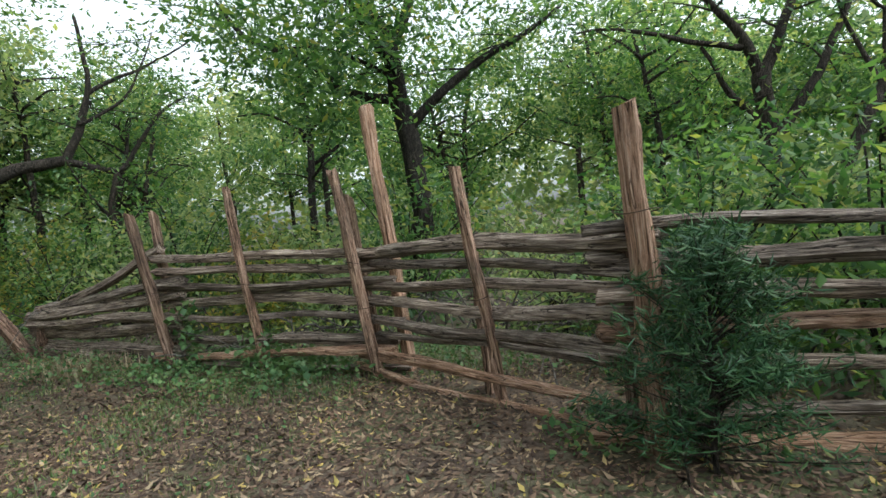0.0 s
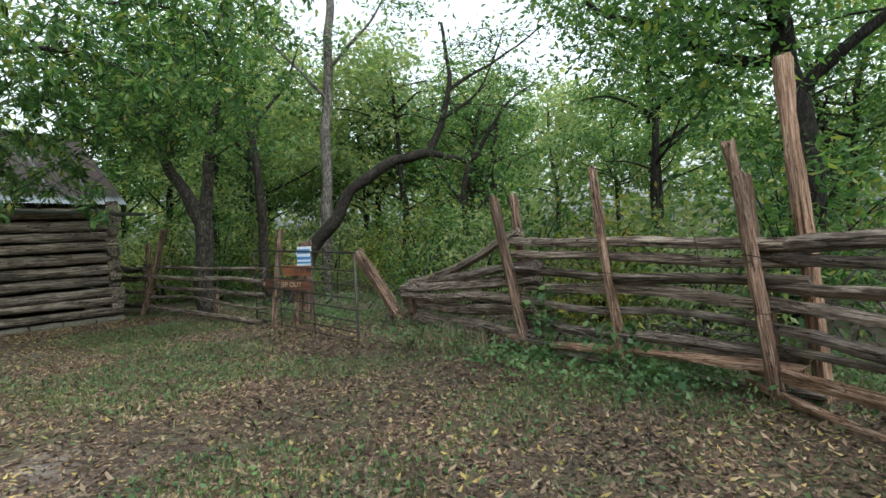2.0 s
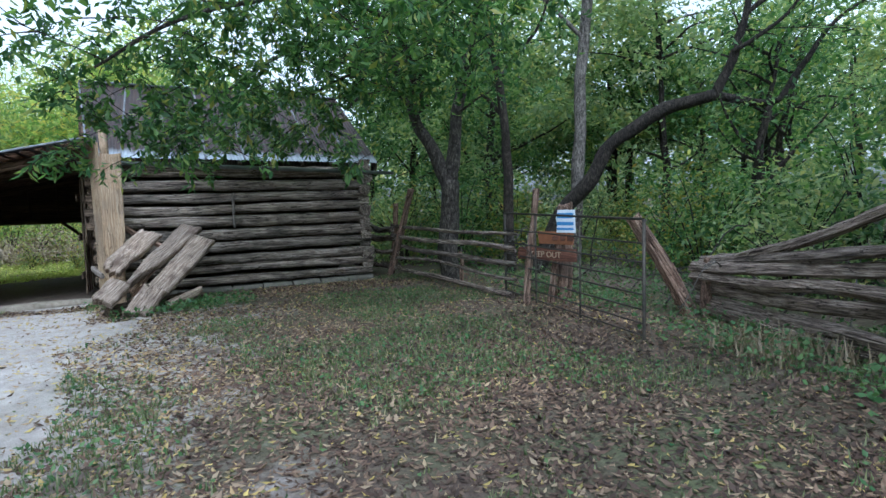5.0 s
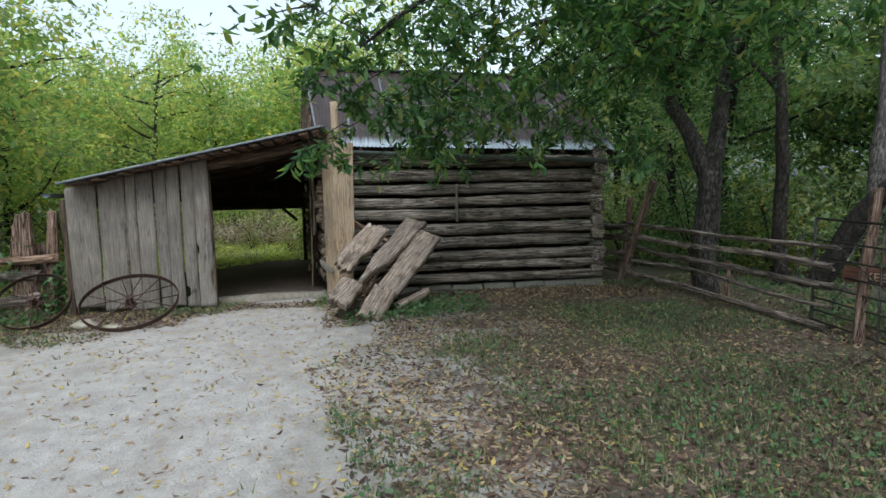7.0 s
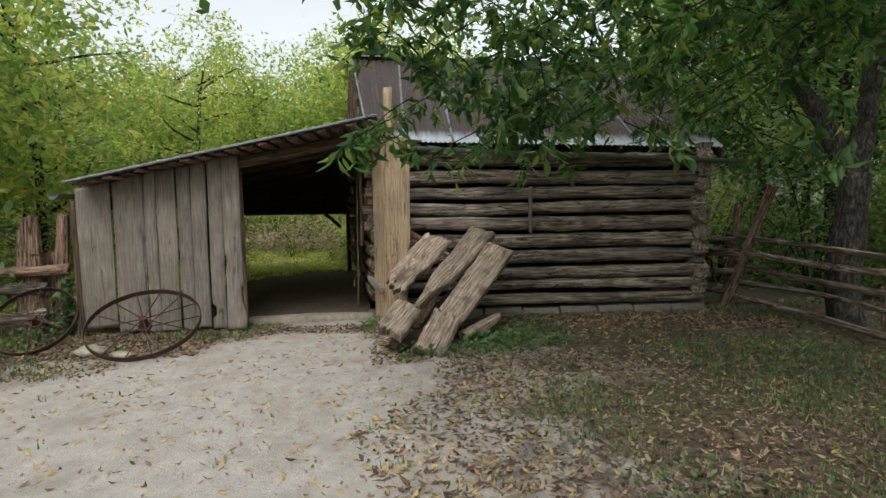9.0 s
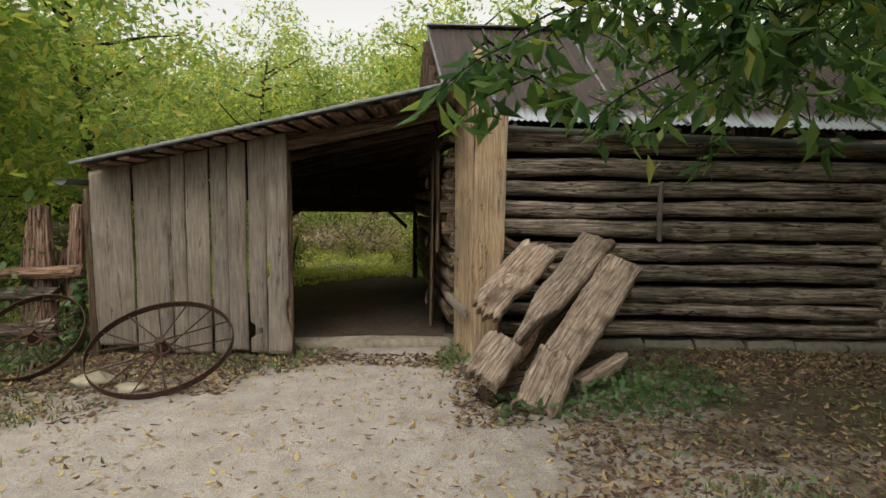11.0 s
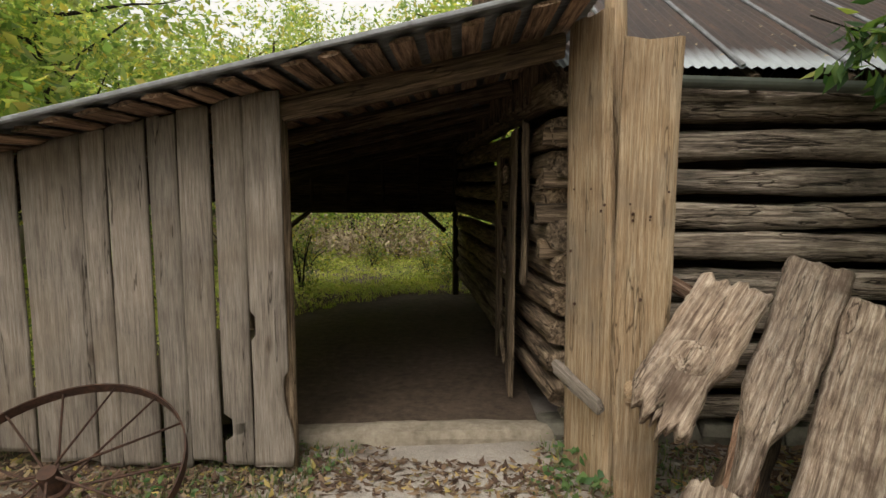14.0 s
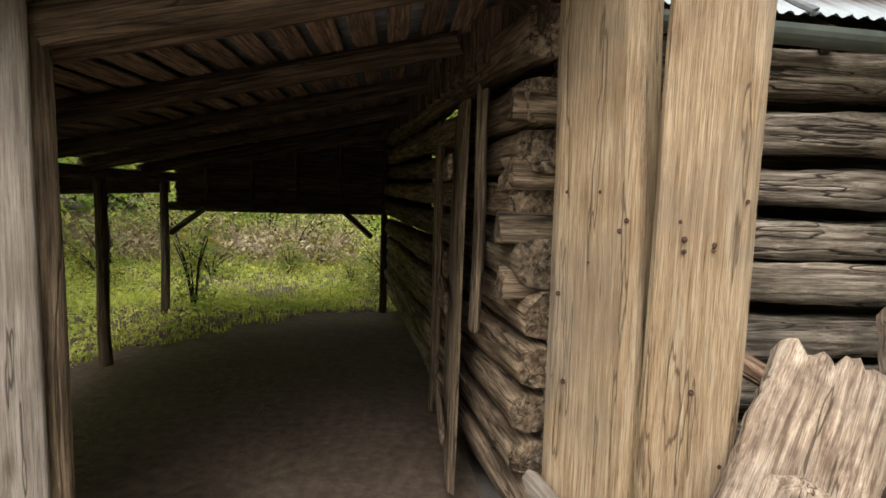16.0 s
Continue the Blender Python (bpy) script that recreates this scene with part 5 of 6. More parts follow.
shaped_tree("woodland_tree", "leaning dark-barked tree behind the side fence", [
    (((7.4, -1.07, -0.1), (7.42, -0.98, 2.43), (7.37, -0.85, 3.87), (7.23, -0.65, 5.2), (7.1, -0.5, 7.0)), 0.11, 0.05),
    (((7.37, -0.85, 3.9), (8.0, -1.2, 4.8), (8.4, -1.4, 5.8)), 0.05, 0.015), (((7.4, -0.9, 3.2), (6.8, -0.2, 4.2), (6.4, 0.3, 5.0)), 0.05, 0.015)], 37, LEAF_DARK, 22, 0.35, 0.15, 1.6, 1.0)
# the limb towards x = 5.7 and the high clumps are unseen, added to shade the yard
shaped_tree("fence_tree", "large dark tree spreading wide limbs behind the fence", [
    (((9.66, -10.82, -0.1), (9.73, -10.87, 1.07), (9.81, -10.87, 2.59), (9.82, -10.62, 3.74), (9.86, -10.58, 4.69)), 0.2, 0.14),
    (((9.86, -10.58, 4.6), (9.81, -10.16, 5.3), (9.77, -9.82, 5.89), (9.7, -9.5, 7.0)), 0.12, 0.04),
    (((9.86, -10.6, 4.5), (9.94, -10.84, 5.05), (10.02, -11.03, 5.8), (10.1, -11.3, 7.0)), 0.11, 0.04),
    (((9.81, -10.61, 3.6), (9.66, -9.87, 3.75), (9.55, -9.17, 4.33), (9.37, -8.18, 4.88), (9.31, -7.75, 5.48)), 0.1, 0.025),
    (((9.8, -10.75, 3.0), (9.97, -11.35, 3.64), (10.14, -12.03, 4.11), (10.3, -12.71, 4.48), (10.47, -13.39, 4.95)), 0.1, 0.03),
    (((9.83, -10.65, 4.0), (8.7, -10.4, 4.7), (7.3, -10.3, 5.2), (5.7, -10.4, 5.6)), 0.08, 0.02),
    (((9.83, -10.65, 3.9), (8.9, -10.0, 4.2), (8.0, -9.5, 4.1)), 0.05, 0.012)], 39, LEAF, 52, 0.36, 0.13, 1.7, 1.2,
            extra=spread_above((7.9, -9.9, 3.6), 1.2, 55, rr) + spread_above((5.8, -10.6, 5.7), 1.7, 60, rr) + spread_above((4.6, -12.6, 5.9), 1.4, 35, rr))
shaped_tree("fork_tree", "dark forked tree with ivy-brown bark behind the fence", [
    (((11.47, -17.0, -0.1), (11.56, -17.05, 1.26), (11.59, -16.85, 2.77), (11.63, -16.83, 3.67)), 0.21, 0.15),
    (((11.63, -16.83, 3.6), (11.6, -16.48, 4.4), (11.52, -15.94, 5.04), (11.5, -15.4, 6.2)), 0.11, 0.04),
    (((11.63, -16.83, 3.6), (11.74, -17.16, 4.35), (11.84, -17.46, 5.12), (11.9, -17.8, 6.4)), 0.12, 0.04),
    (((11.56, -16.75, 2.7), (11.49, -16.23, 3.42), (11.44, -15.79, 4.25)), 0.08, 0.03),
    (((11.58, -16.49, 4.15), (11.37, -15.41, 4.4), (11.18, -14.44, 4.65), (11.02, -13.66, 4.61)), 0.06, 0.015),
    (((11.6, -17.0, 2.4), (11.74, -17.48, 3.22), (11.94, -18.14, 4.27), (12.05, -18.48, 5.04)), 0.11, 0.04)], 41, LEAF, 16, 0.4, 0.14, 1.3, 1.1)
shaped_tree("slanting_tree", "slanting dark tree trunk behind the fence", [
    (((10.48, -17.2, -0.1), (10.58, -17.37, 1.15), (10.69, -17.69, 1.93), (10.91, -18.37, 3.22), (11.03, -18.79, 4.0), (11.2, -19.3, 5.5)), 0.13, 0.06),
    (((10.9, -18.3, 3.2), (11.2, -18.0, 4.2), (11.3, -17.8, 5.2)), 0.05, 0.015)], 43, LEAF, 14, 0.35, 0.14, 1.4, 1.0)


def wild_tree(name, label, seed, height, radius, low, mat, clumps, per, leaf, bark=None):
    """A woodland tree at the origin: wandering trunk, limbs, and an uneven crown of many leaf clumps."""
    ra = random.Random(seed)
    t = thing(name, label, "tree")
    top = (ra.uniform(-0.6, 0.6), ra.uniform(-0.6, 0.6), height * 0.85)
    limbs = [(((0, 0, -0.2), (ra.uniform(-0.15, 0.15), ra.uniform(-0.15, 0.15), height * 0.3), (top[0] * 0.5 + ra.uniform(-0.2, 0.2), top[1] * 0.5, height * 0.6), top), 0.025 * height * 0.7, 0.03)]
    tips = []
    for _ in range(12):
        z = height * ra.uniform(low * 0.8, 0.8)
        a = ra.uniform(0, 2 * math.pi)
        R = radius * ra.uniform(0.5, 1.0)
        e = (math.cos(a) * R, math.sin(a) * R, z + ra.uniform(0.2, 1.3))
        f = z / (height * 0.85)
        limbs.append((((top[0] * f * 0.6, top[1] * f * 0.6, z), (e[0] * 0.5, e[1] * 0.5, z + 0.35), e), 0.045, 0.01))
        tips.append(e)
    c = []
    for _ in range(clumps):
        if ra.random() < 0.5:
            b0 = ra.choice(tips)
            c.append((b0[0] + ra.gauss(0, 0.55), b0[1] + ra.gauss(0, 0.55), b0[2] + ra.gauss(0, 0.5)))
        else:
            a, R = ra.uniform(0, 2 * math.pi), radius * math.sqrt(ra.random())
            k = 1 - (R / radius) ** 2
            c.append((math.cos(a) * R, math.sin(a) * R, height * (low + (1 - low) * ra.uniform(0.1, 0.55 + 0.45 * k))))
    part("trunk", wood_mesh(limbs, 8, seed), bark or BARK, t)
    leaves("crown", clump_points(c, per, 0.33, 0.65), leaf, mat, rng, parent=t)
    return t


def scatter(kind, spots, seed, lo, hi):
    ra = random.Random(seed)
    for i, (x, y) in enumerate(spots):
        k = ra.uniform(lo, hi)
        m = Matrix.Translation((x, y, ground_z(x, y) - 0.05)) @ Matrix.Rotation(ra.uniform(0, 6.28), 4, "Z") @ Matrix.Scale(k, 4)
        if i == 0:
            kind.matrix_basis = m
        else:
            c = copy_thing(kind, m)
            c.scale = (k, k, k)


def spots(n, seed, boxes, gap, avoid=()):
    ra = random.Random(seed)
    out = []
    tries = 0
    while len(out) < n and tries < 20000:
        tries += 1
        x0, x1, y0, y1 = ra.choice(boxes)
        p = (ra.uniform(x0, x1), ra.uniform(y0, y1))
        if all((p[0] - q[0]) ** 2 + (p[1] - q[1]) ** 2 > gap * gap for q in out) and not any(a0 < p[0] < a1 and c0 < p[1] < c1 for a0, a1, c0, c1 in avoid):
            out.append(p)
    return out


EAST = [(13, 26, -28, 6), (9, 18, 3, 15)]
KEEP = [(-6.5, 14.0, -13, 3), (-6.5, 12.5, -30, 4)]
wild = [wild_tree("woodland_tree", "leafy green woodland tree", 61, 7.4, 2.6, 0.34, LEAF, 80, 95, 0.17),
        wild_tree("woodland_tree", "dark green woodland tree", 62, 6.6, 2.4, 0.3, LEAF, 80, 95, 0.16),
        wild_tree("woodland_tree", "woodland tree with yellowing leaves, its green paled like haze", 63, 7.6, 2.7, 0.32, LEAF_FAR, 80, 95, 0.18)]
sp = spots(20, 5, EAST, 2.4, KEEP)
sp += [(12.6, -0.2), (15.1, 0.8), (17.2, -14.8), (9.5, 3.2), (13.4, 2.6)]
for i, k in enumerate(wild):
    scatter(k, sp[i::3], 70 + i, 0.85, 1.2)
slim = wild_tree("slim_tree", "slim dark tree trunk with a thin leafy top", 67, 6.5, 1.5, 0.45, LEAF, 26, 70, 0.15)
scatter(slim, spots(8, 31, [(12, 16, -20, 3)], 1.8, [(9.6, 12, -6, -2.5)]), 75, 0.75, 1.15)
north = [wild_tree("hedgerow_tree", "light green tree turning yellow behind the barn", 64, 6.6, 2.5, 0.1, LEAF_BRIGHT, 100, 120, 0.17),
         wild_tree("hedgerow_tree", "yellow-green tree beside the lean-to", 65, 6.2, 2.3, 0.08, LEAF_BRIGHT, 90, 105, 0.15)]
sn = spots(34, 9, [(-24, 5, 16.5, 28), (-24, 5, 16.5, 28), (-18, -9.5, 4, 18), (-14, -8, -3, 9)], 2.4)
sn += [(-0.5, 16.4), (2.4, 16.0), (-2.4, 17.8), (-5.4, 18.5)]
scatter(north[0], sn[0::2], 80, 1.08, 1.5)
scatter(north[1], sn[1::2], 81, 0.95, 1.32)
south = wild_tree("roadside_tree", "green tree standing behind the yard", 66, 8.0, 2.8, 0.25, LEAF, 70, 110, 0.2)
scatter(south, [(-15, -12), (-12, -18), (-6, -22), (0, -24), (6, -25), (12, -26)], 90, 0.9, 1.2)


def bush(name, label, seed, radius, height, mat, n, leaf):
    ra = random.Random(seed)
    b0 = thing(name, label, "bush")
    stems, c = [], []
    for _ in range(9):
        a, R = ra.uniform(0, 6.28), radius * ra.uniform(0.4, 1.0)
        e = (math.cos(a) * R, math.sin(a) * R, height * ra.uniform(0.5, 1.0))
        stems.append((((0, 0, -0.05), (e[0] * 0.4, e[1] * 0.4, e[2] * 0.6), e), 0.018, 0.005))
        c.append(e)
        c.append((e[0] * 0.6, e[1] * 0.6, e[2] * 0.55))
        c.append((e[0] * 0.9, e[1] * 0.9, e[2] * 0.25))
    part("stem", wood_mesh(stems, 6, seed), BARK, b0)["kind"] = "stuff"
    leaves("foliage", clump_points(c, n // len(c), radius * 0.26, 0.8), leaf, mat, rng, parent=b0)
    return b0


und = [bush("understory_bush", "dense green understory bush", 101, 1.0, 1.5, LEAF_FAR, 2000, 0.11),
       bush("understory_bush", "green woodland bush with yellow leaves", 102, 1.1, 2.2, LEAF, 2800, 0.11),
       bush("understory_bush", "yellowing autumn bush in the woods", 103, 0.9, 1.6, LEAF_YELLOW, 2200, 0.10)]
su = spots(58, 12, [(7.6, 11, -9, 1), (8.0, 14, -20, -6), (6.6, 12, 1, 9), (9, 16, -20, 8), (5.8, 8, 1.5, 8)], 1.25, [(-4, 6.4, -20, 5.8)])
su += [(5.7, -15.7), (6.6, -16.8), (7.3, -15.0), (6.2, -14.5), (5.4, -17.2), (7.6, -13.2)]
for i, k in enumerate(und):
    scatter(k, su[i::3] if i < 2 else su[2::3][:9], 110 + i, 0.75, 1.25)
clearing = bush("clearing_bush", "light green shrub at the edge of the clearing", 104, 1.1, 1.7, LEAF_BRIGHT, 2600, 0.11)
scatter(clearing, [(-6.8, 7.0), (-5.5, 11.2), (-3.6, 12.3), (-1.6, 12.2), (-0.2, 9.2), (0.8, 11), (2.4, 10), (-7.5, 3.5), (-6.3, 1.5), (-8, 0.2), (-7.2, -1.5), (-9, -3), (-2.6, 13), (-4.8, 13.5), (0.5, 13), (4, 12)], 120, 0.8, 1.3)
dry = bush("dry_shrub", "dry tan shrub in the overgrown clearing", 108, 0.8, 1.0, DRYGRASS, 1500, 0.09)
scatter(dry, [(-4.6, 10.0), (-3.2, 10.6), (-1.7, 10.4), (-5.9, 9.4), (-2.5, 9.9), (-0.8, 10.9), (-6.6, 10.5)], 124, 0.7, 1.2)
low = bush("clearing_bush", "low leafy shrub growing in the clearing", 107, 0.6, 0.7, LEAF_YELLOW, 900, 0.08)
scatter(low, [(-1.1, 7.3), (-2.3, 8.3), (-4.3, 8.8), (-3.5, 7.7), (-0.4, 6.4), (-5.2, 7.4), (-4.4, 3.6), (-5.0, 5.0), (-1.9, 9.4)], 123, 0.6, 1.2)
sapling = bush("sapling", "thin young shrub beside the lean-to post", 105, 0.35, 1.15, LEAF_YELLOW, 400, 0.09)
scatter(sapling, [(-3.0, 5.3), (-4.6, 6.4)], 121, 0.9, 1.1)
side_shrub = bush("side_shrub", "small leafy shrub beside the lean-to", 106, 0.45, 0.9, LEAF, 700, 0.07)
scatter(side_shrub, [(-3.72, -0.3), (-5.5, -0.5), (-5.3, 0.4), (-4.6, 0.7), (-3.9, 1.3), (-6.2, -0.9)], 122, 0.5, 0.9)


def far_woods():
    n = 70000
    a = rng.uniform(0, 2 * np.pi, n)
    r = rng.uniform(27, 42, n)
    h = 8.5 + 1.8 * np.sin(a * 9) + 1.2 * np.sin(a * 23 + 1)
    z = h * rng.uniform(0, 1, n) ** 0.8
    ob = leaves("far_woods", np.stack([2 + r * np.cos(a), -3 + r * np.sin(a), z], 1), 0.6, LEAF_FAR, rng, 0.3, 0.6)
    tagged(ob, "distant green woods paled like haze, closing the view", "woods", kind="stuff")


far_woods()


def cedar_bush():
    b0 = thing("cedar_bush", "small dark green cedar bush before the fence", "bush", (3.8, -13.9, 0))
    ra = random.Random(77)
    stems, pts = [(((3.8, -13.95, -0.05), (3.82, -13.93, 0.6), (3.8, -13.95, 1.35)), 0.02, 0.005), (((3.66, -13.78, -0.05), (3.63, -13.74, 0.3), (3.66, -13.75, 0.62)), 0.009, 0.004)], []
    for _ in range(90):
        z = ra.uniform(0.05, 1.25)
        a = ra.uniform(0, 6.28)
        R = 0.82 * (1 - (z / 1.5) ** 1.5) * ra.uniform(0.35, 1.05)
        p0 = Vector((3.8, -13.94, z * 0.85))
        e = Vector((3.8 + math.cos(a) * R, -13.94 + math.sin(a) * R, z + 0.16))
        stems.append(((p0, p0.lerp(e, 0.5) + Vector((0, 0, -0.02)), e), 0.006, 0.002))
        for k in range(70):
            f = ra.uniform(0.25, 1.0) ** 0.7
            q = p0.lerp(e, f)
            pts.append((q.x + ra.gauss(0, 0.035), q.y + ra.gauss(0, 0.035), q.z + ra.gauss(0, 0.03)))
    part("stem", wood_mesh(stems, 6, 2), BARK, b0)
    leaves("foliage", pts, 0.085, NEEDLE, rng, -0.3, 0.11, parent=b0)


cedar_bush()


# ---- ground cover ----
def drive_amount(x, y):
    """How much a spot belongs to the gravel drive, 0 to 1."""
    s = min(0.95 - x - abs(y + 2.7) * 0.18, x * 0.85 - y + 0.42, y + 9.5, 0.1 - y)
    s += 0.9 * n3((x, y, 0), 0.9, 61) + 0.35 * n3((x, y, 0), 3.0, 62)
    return min(1, max(0, s * 0.9 + 0.5))


def indoors(x, y):
    """Under the roofs, but for the open back corner of the lean-to, where grass creeps in."""
    if 0.1 <= x < 4.75:
        return -0.14 < y < 5.4
    return -3.35 < x < 0.1 and -0.16 < y < min(4.9, 2.5 + 1.2 * (x + 3.3)) + 0.35 * n3((x, y, 0), 2.0, 51)


def lie(x, y):
    return 0.107 - 0.018 * max(y, 0) if -3.3 < x < 0.1 and -0.1 < y < 5.4 else ground_z(x, y)


def cover(name, label, category, n, size, mat, keep, boxes, seed, slim=0.42, lift=0.012, flat=True, droop=0.0):
    ra = random.Random(seed)
    pts = []
    weights = [(b[1] - b[0]) * (b[3] - b[2]) for b in boxes]
    while len(pts) < n:
        x0, x1, y0, y1 = ra.choices(boxes, weights)[0]
        x, y = ra.uniform(x0, x1), ra.uniform(y0, y1)
        if indoors(x, y):
            continue
        if ra.random() < keep(x, y):
            pts.append((x, y, lie(x, y) + ra.uniform(0.2, 1) * lift))
    ob = leaves(name, pts, size, mat, rng, droop, slim, flat=flat, vary=0.5)
    return tagged(ob, label, category, kind="stuff")


YARD = [(-5.5, 7.6, -15.5, 0.4)]
# lighter leaves are thinned at the near right, to darken it like shade
cover("fallen_leaves", "scattered dry brown and yellow fallen leaves", "leaves", 62000, 0.06, LITTER,
      lambda x, y: (0.015 if drive_amount(x, y) > 0.6 else 0.75) * (0.3 if x > 3.2 and y < -7.5 else 1.0) * (0.45 + 0.9 * max(0, n3((x, y, 0), 0.8, 5) + 0.35)), YARD, 1)
cover("fallen_leaves", "brown and tan leaves thick under the fence", "leaves", 13000, 0.056, LITTER, lambda x, y: 0.35 + max(0, n3((x, y, 0), 0.9, 15)), [(1.4, 6.0, -14.8, -9.0)], 13)
cover("fallen_leaves", "tan and brown leaves scattered over bare soil", "leaves", 24000, 0.05, LITTER, lambda x, y: (0.15 if drive_amount(x, y) > 0.5 else 0.5) + max(0, n3((x, y, 0), 1.1, 35)), [(0.8, 4.8, -11.5, -2.0)], 16)
# dark leaves lie denser beyond x = 3, imitating the shade there
cover("fallen_leaves", "damp brown leaves over the yard, darkened for tree shade", "leaves", 34000, 0.055, LITTER_DARK, lambda x, y: (0.3 + max(0, n3((x, y, 0), 0.7, 19))) * (1.0 if x > 3.0 else 0.3), [(1.8, 6.0, -9.5, -4.6), (1.4, 6.2, -14.8, -9.0)], 14)
cover("fallen_leaves", "small golden-brown leaves strewn over the gravel drive", "leaves", 7000, 0.05, LITTER_GOLD, lambda x, y: 0.3 + max(0, n3((x, y, 0), 0.8, 25)), [(-5.0, 1.6, -9.5, -0.5)], 15)
# dark litter stands in for shade on the floor of the woods
cover("fallen_leaves", "dry leaves on the woodland floor, coloured dark for tree shade", "leaves", 20000, 0.08, LITTER_DARK, lambda x, y: 0.7, [(7, 15, -19, 6), (2.5, 7, -19, -14)], 2)
cover("fallen_leaves", "brown leaves drifted against the barn", "leaves", 12000, 0.06, LITTER, lambda x, y: 1.0, [(0.9, 5.2, -0.9, -0.15), (-3.4, -1.5, -0.75, -0.4), (-4.2, -1.6, -1.6, -0.5), (0.2, 0.7, -2.2, -0.7), (-1.5, 0.2, -0.8, -0.42), (2.5, 5.4, -1.3, -0.5)], 3)


def blades(name, label, n, height, keep, boxes, seed, mat):
    ra = random.Random(seed)
    v, f = [], []
    weights = [(b[1] - b[0]) * (b[3] - b[2]) for b in boxes]
    made = 0
    while made < n:
        x0, x1, y0, y1 = ra.choices(boxes, weights)[0]
        x, y = ra.uniform(x0, x1), ra.uniform(y0, y1)
        if indoors(x, y) or ra.random() > keep(x, y):
            continue
        for _ in range(4):
            px, py = x + ra.gauss(0, 0.025), y + ra.gauss(0, 0.025)
            z = lie(px, py) - 0.005
            a, h = ra.uniform(0, 6.28), height * ra.uniform(0.4, 1.2)
            w, lean = 0.005 + h * 0.03, h * ra.uniform(0.1, 0.8)
            c, s = math.cos(a), math.sin(a)
            i = len(v)
            v += [(px - s * w, py + c * w, z), (px + s * w, py - c * w, z), (px + c * lean, py + s * lean, z + h)]
            f.append((i, i + 1, i + 2))
            made += 1
    ob = part(name, mesh_of(name, v, f), mat)
    return tagged(ob, label, "grass", kind="stuff")


def grassy(x, y):
    return (0.003 if drive_amount(x, y) > 0.55 else 1.0) * min(1, max(0.04, 2.4 * (n3((x, y, 0), 0.75, 8) + 0.18)))


blades("grass", "short thin grass growing in patches over the yard", 90000, 0.06, grassy, [(-5.5, 7.6, -15.5, 0.2)], 4, GRASS)
blades("grass", "light green meadow grass in the clearing behind the barn", 60000, 0.075, lambda x, y: 0.35 + max(0, n3((x, y, 0), 0.9, 41)), [(-9, 3, 5.0, 11), (-7, -1.5, 0.5, 6)], 5, MEADOW)
cover("weeds", "low green broad-leaved weeds on the yard", "weeds", 17000, 0.036, WEED, lambda x, y: grassy(x, y) * 0.9, [(-4, 7.4, -15, 0)], 6, 0.6, 0.06, False, -0.3)
cover("weeds", "green weeds growing along the fences", "weeds", 9000, 0.05, WEED, lambda x, y: 0.2 + max(0, 1.5 * n3((x, y, 0), 1.3, 31)), [(5.5, 7.5, -9.5, -6.2), (5.0, 6.6, -11.5, -8.6), (6.0, 9.0, -6.5, -1.0), (5.6, 8, -15, -9)], 7, 0.6, 0.22, False, -0.2)
cover("weeds", "green weeds at the foot of the slabs and walls", "weeds", 1700, 0.06, WEED, lambda x, y: 0.9, [(0.45, 1.9, -2.2, -1.3), (1.2, 2.4, -1.9, -0.8), (0.05, 0.4, -0.9, -0.45), (-4.9, -3.5, -1.4, -0.5), (3.9, 4.6, -14.4, -13)], 8, 0.6, 0.13, False, -0.2)


cover("dry_brush", "dry brown weeds and brush behind the clearing", "weeds", 9000, 0.13, DRYGRASS, lambda x, y: 0.8, [(-8, 3, 8.6, 12)], 9, 0.3, 0.5, False, -0.4)


cover("weeds", "low light green weeds spreading over the clearing", "weeds", 12000, 0.06, MEADOW, lambda x, y: max(0.05, n3((x, y, 0), 0.8, 43) + 0.2), [(-8, 2.5, 4.8, 10.5), (-6, -1.5, 1.0, 5.5)], 17, 0.55, 0.12, False, -0.2)


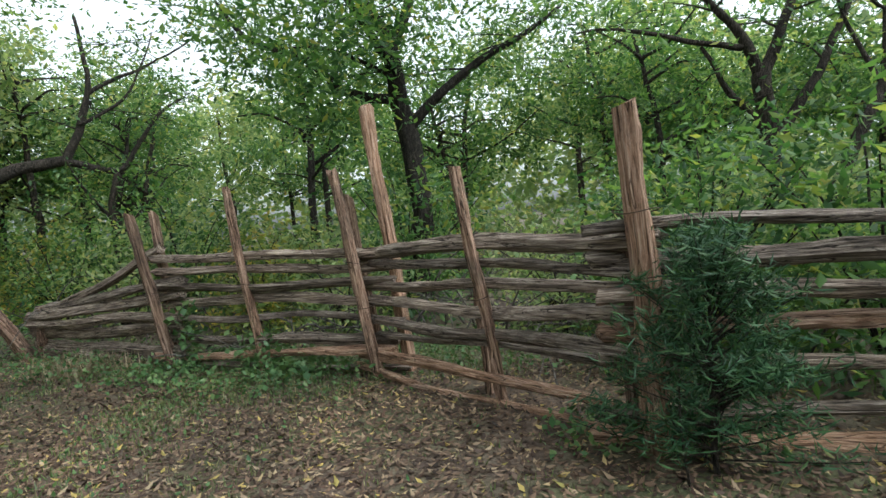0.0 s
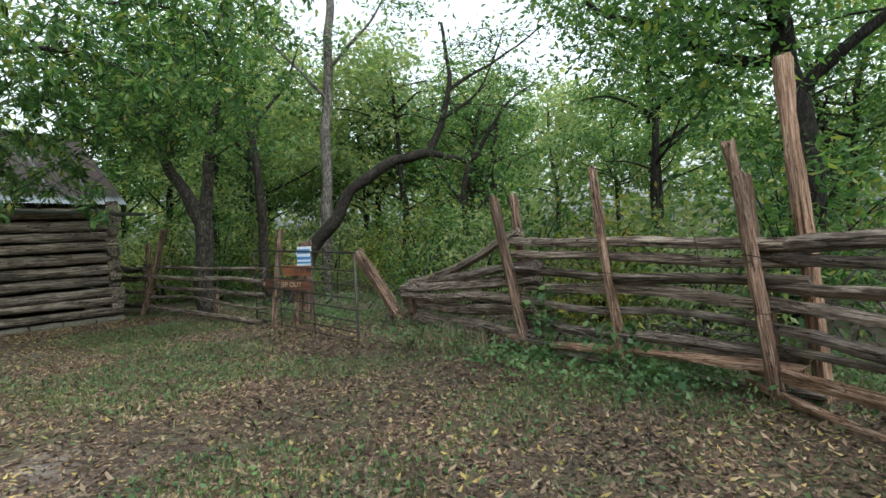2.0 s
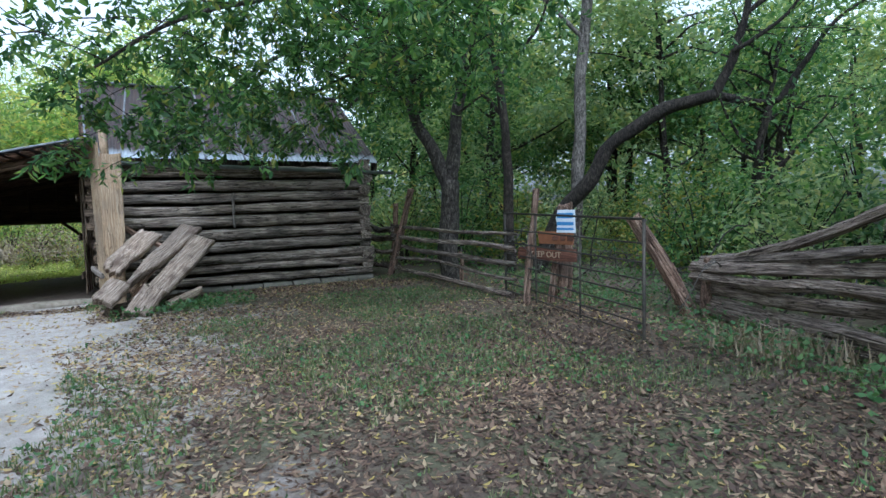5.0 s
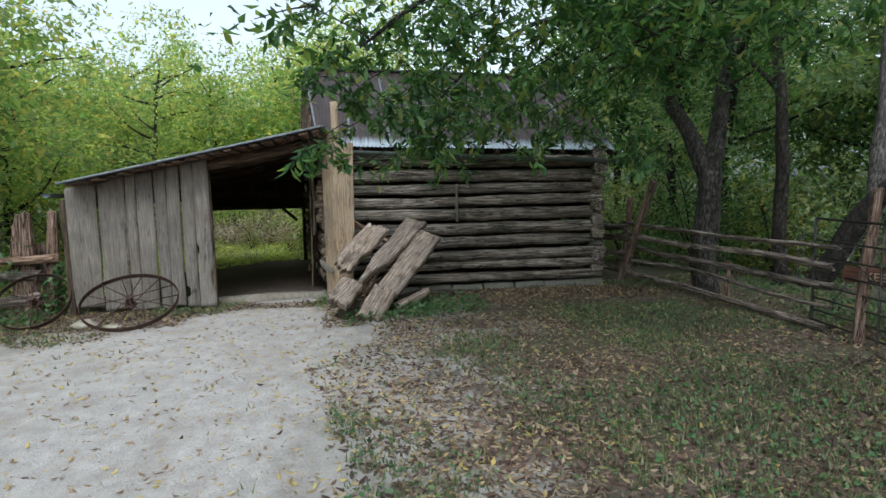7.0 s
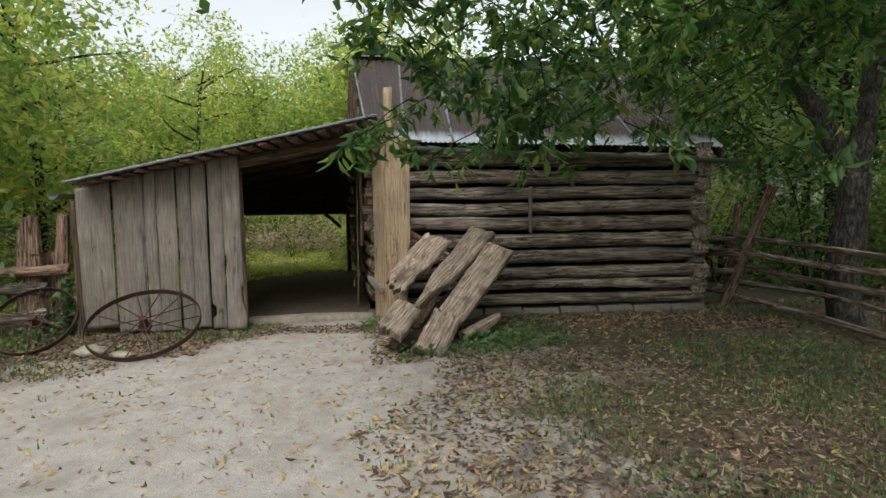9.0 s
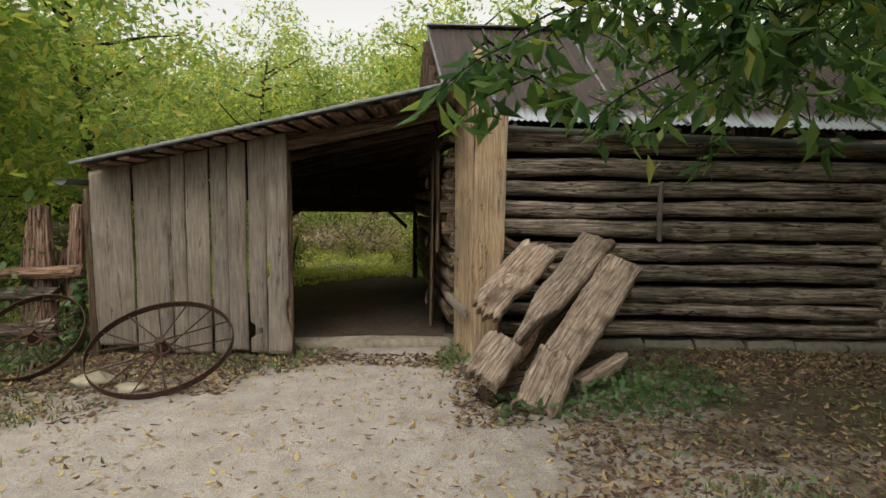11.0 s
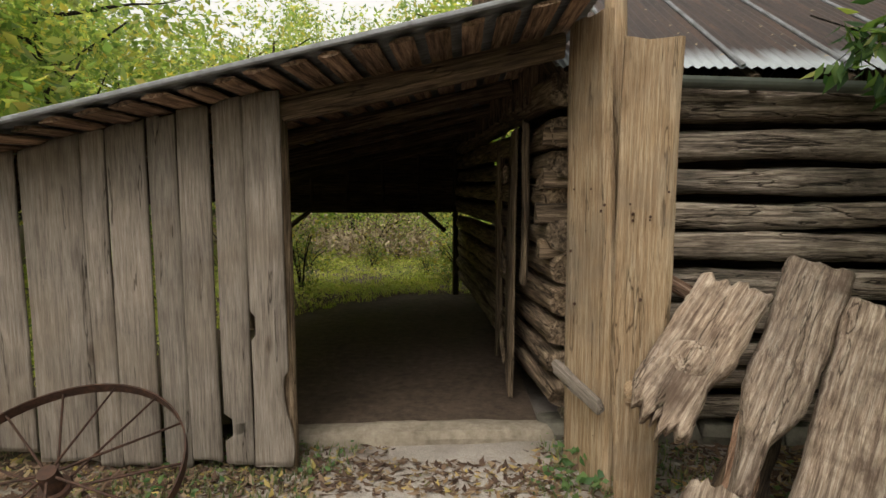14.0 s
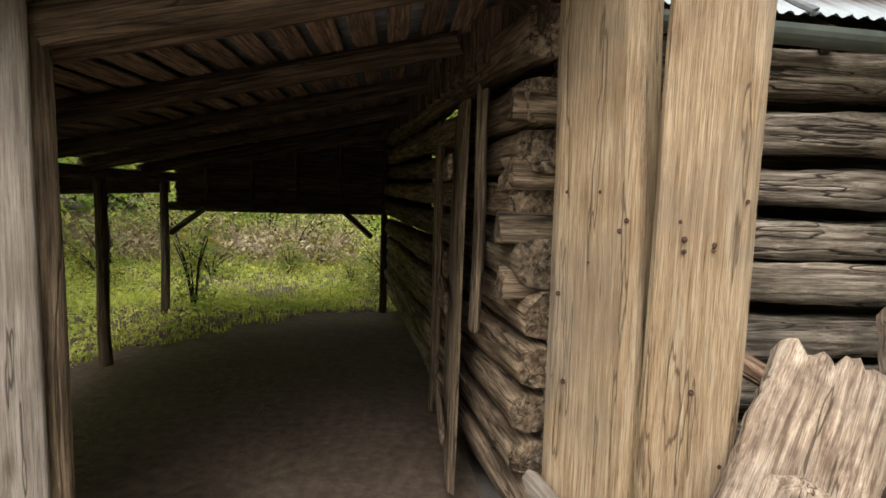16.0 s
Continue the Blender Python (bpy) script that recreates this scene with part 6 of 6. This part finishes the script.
def vine(spots_, seed, label):
    ra = random.Random(seed)
    pts = []
    for (x, y, z0, z1, r, n) in spots_:
        for _ in range(n):
            pts.append((x + ra.gauss(0, r), y + ra.gauss(0, r), ra.uniform(z0, z1)))
    ob = leaves("vine", pts, 0.085, WEED, rng, 0.5, 0.75)
    return tagged(ob, label, "vine", kind="stuff")


vine([(6.15, -9.0, 0.1, 0.85, 0.09, 170), (6.02, -9.95, 0.1, 0.5, 0.15, 150), (5.9, -10.4, 0.05, 0.3, 0.2, 120), (6.2, -8.9, 0.0, 0.2, 0.3, 160)], 1, "green leafy vine climbing the fence posts")
vine([(-3.5, -0.42, 0.1, 0.8, 0.07, 130), (-4.15, -0.4, 0.4, 1.1, 0.12, 90)], 2, "green vine on the corner of the plank wall")


def brushwood():
    ra = random.Random(9)
    limbs = []
    for _ in range(150):
        x, y = ra.uniform(6.6, 11), ra.uniform(-16, -1)
        if ra.random() < 0.35:
            x, y = ra.uniform(5.0, 8.5), ra.uniform(-15.5, -11)
            if x < 6.4 and y > -13:
                x += 1.6
        a = ra.uniform(0, 6.28)
        L = ra.uniform(0.5, 1.6)
        limbs.append((((x, y, -0.02), (x + math.cos(a) * L * 0.4, y + math.sin(a) * L * 0.4, L * ra.uniform(0.2, 0.7)), (x + math.cos(a) * L, y + math.sin(a) * L, L * ra.uniform(0.1, 1.0))), ra.uniform(0.006, 0.022), 0.003))
    tw = twigs_from(limbs, ra, 1.6, 0.5)
    ob = part("brushwood", wood_mesh(limbs + tw, 5, 4), BARK_GREY)
    tagged(ob, "tangled bare brushwood on the woodland floor", "brushwood", kind="stuff")


brushwood()
cover("fallen_leaves", "brown leaves blown over the lean-to's open edge", "leaves", 2500, 0.06, LITTER, lambda x, y: 0.8, [(-3.8, -0.2, 2.4, 5.9)], 18)
blades("dry_grass", "dry straw-coloured grass tuft at the fence foot", 700, 0.22, lambda x, y: 1.0, [(5.7, 6.5, -7.9, -7.0), (6.1, 6.6, -8.5, -7.6)], 12, DRYGRASS)
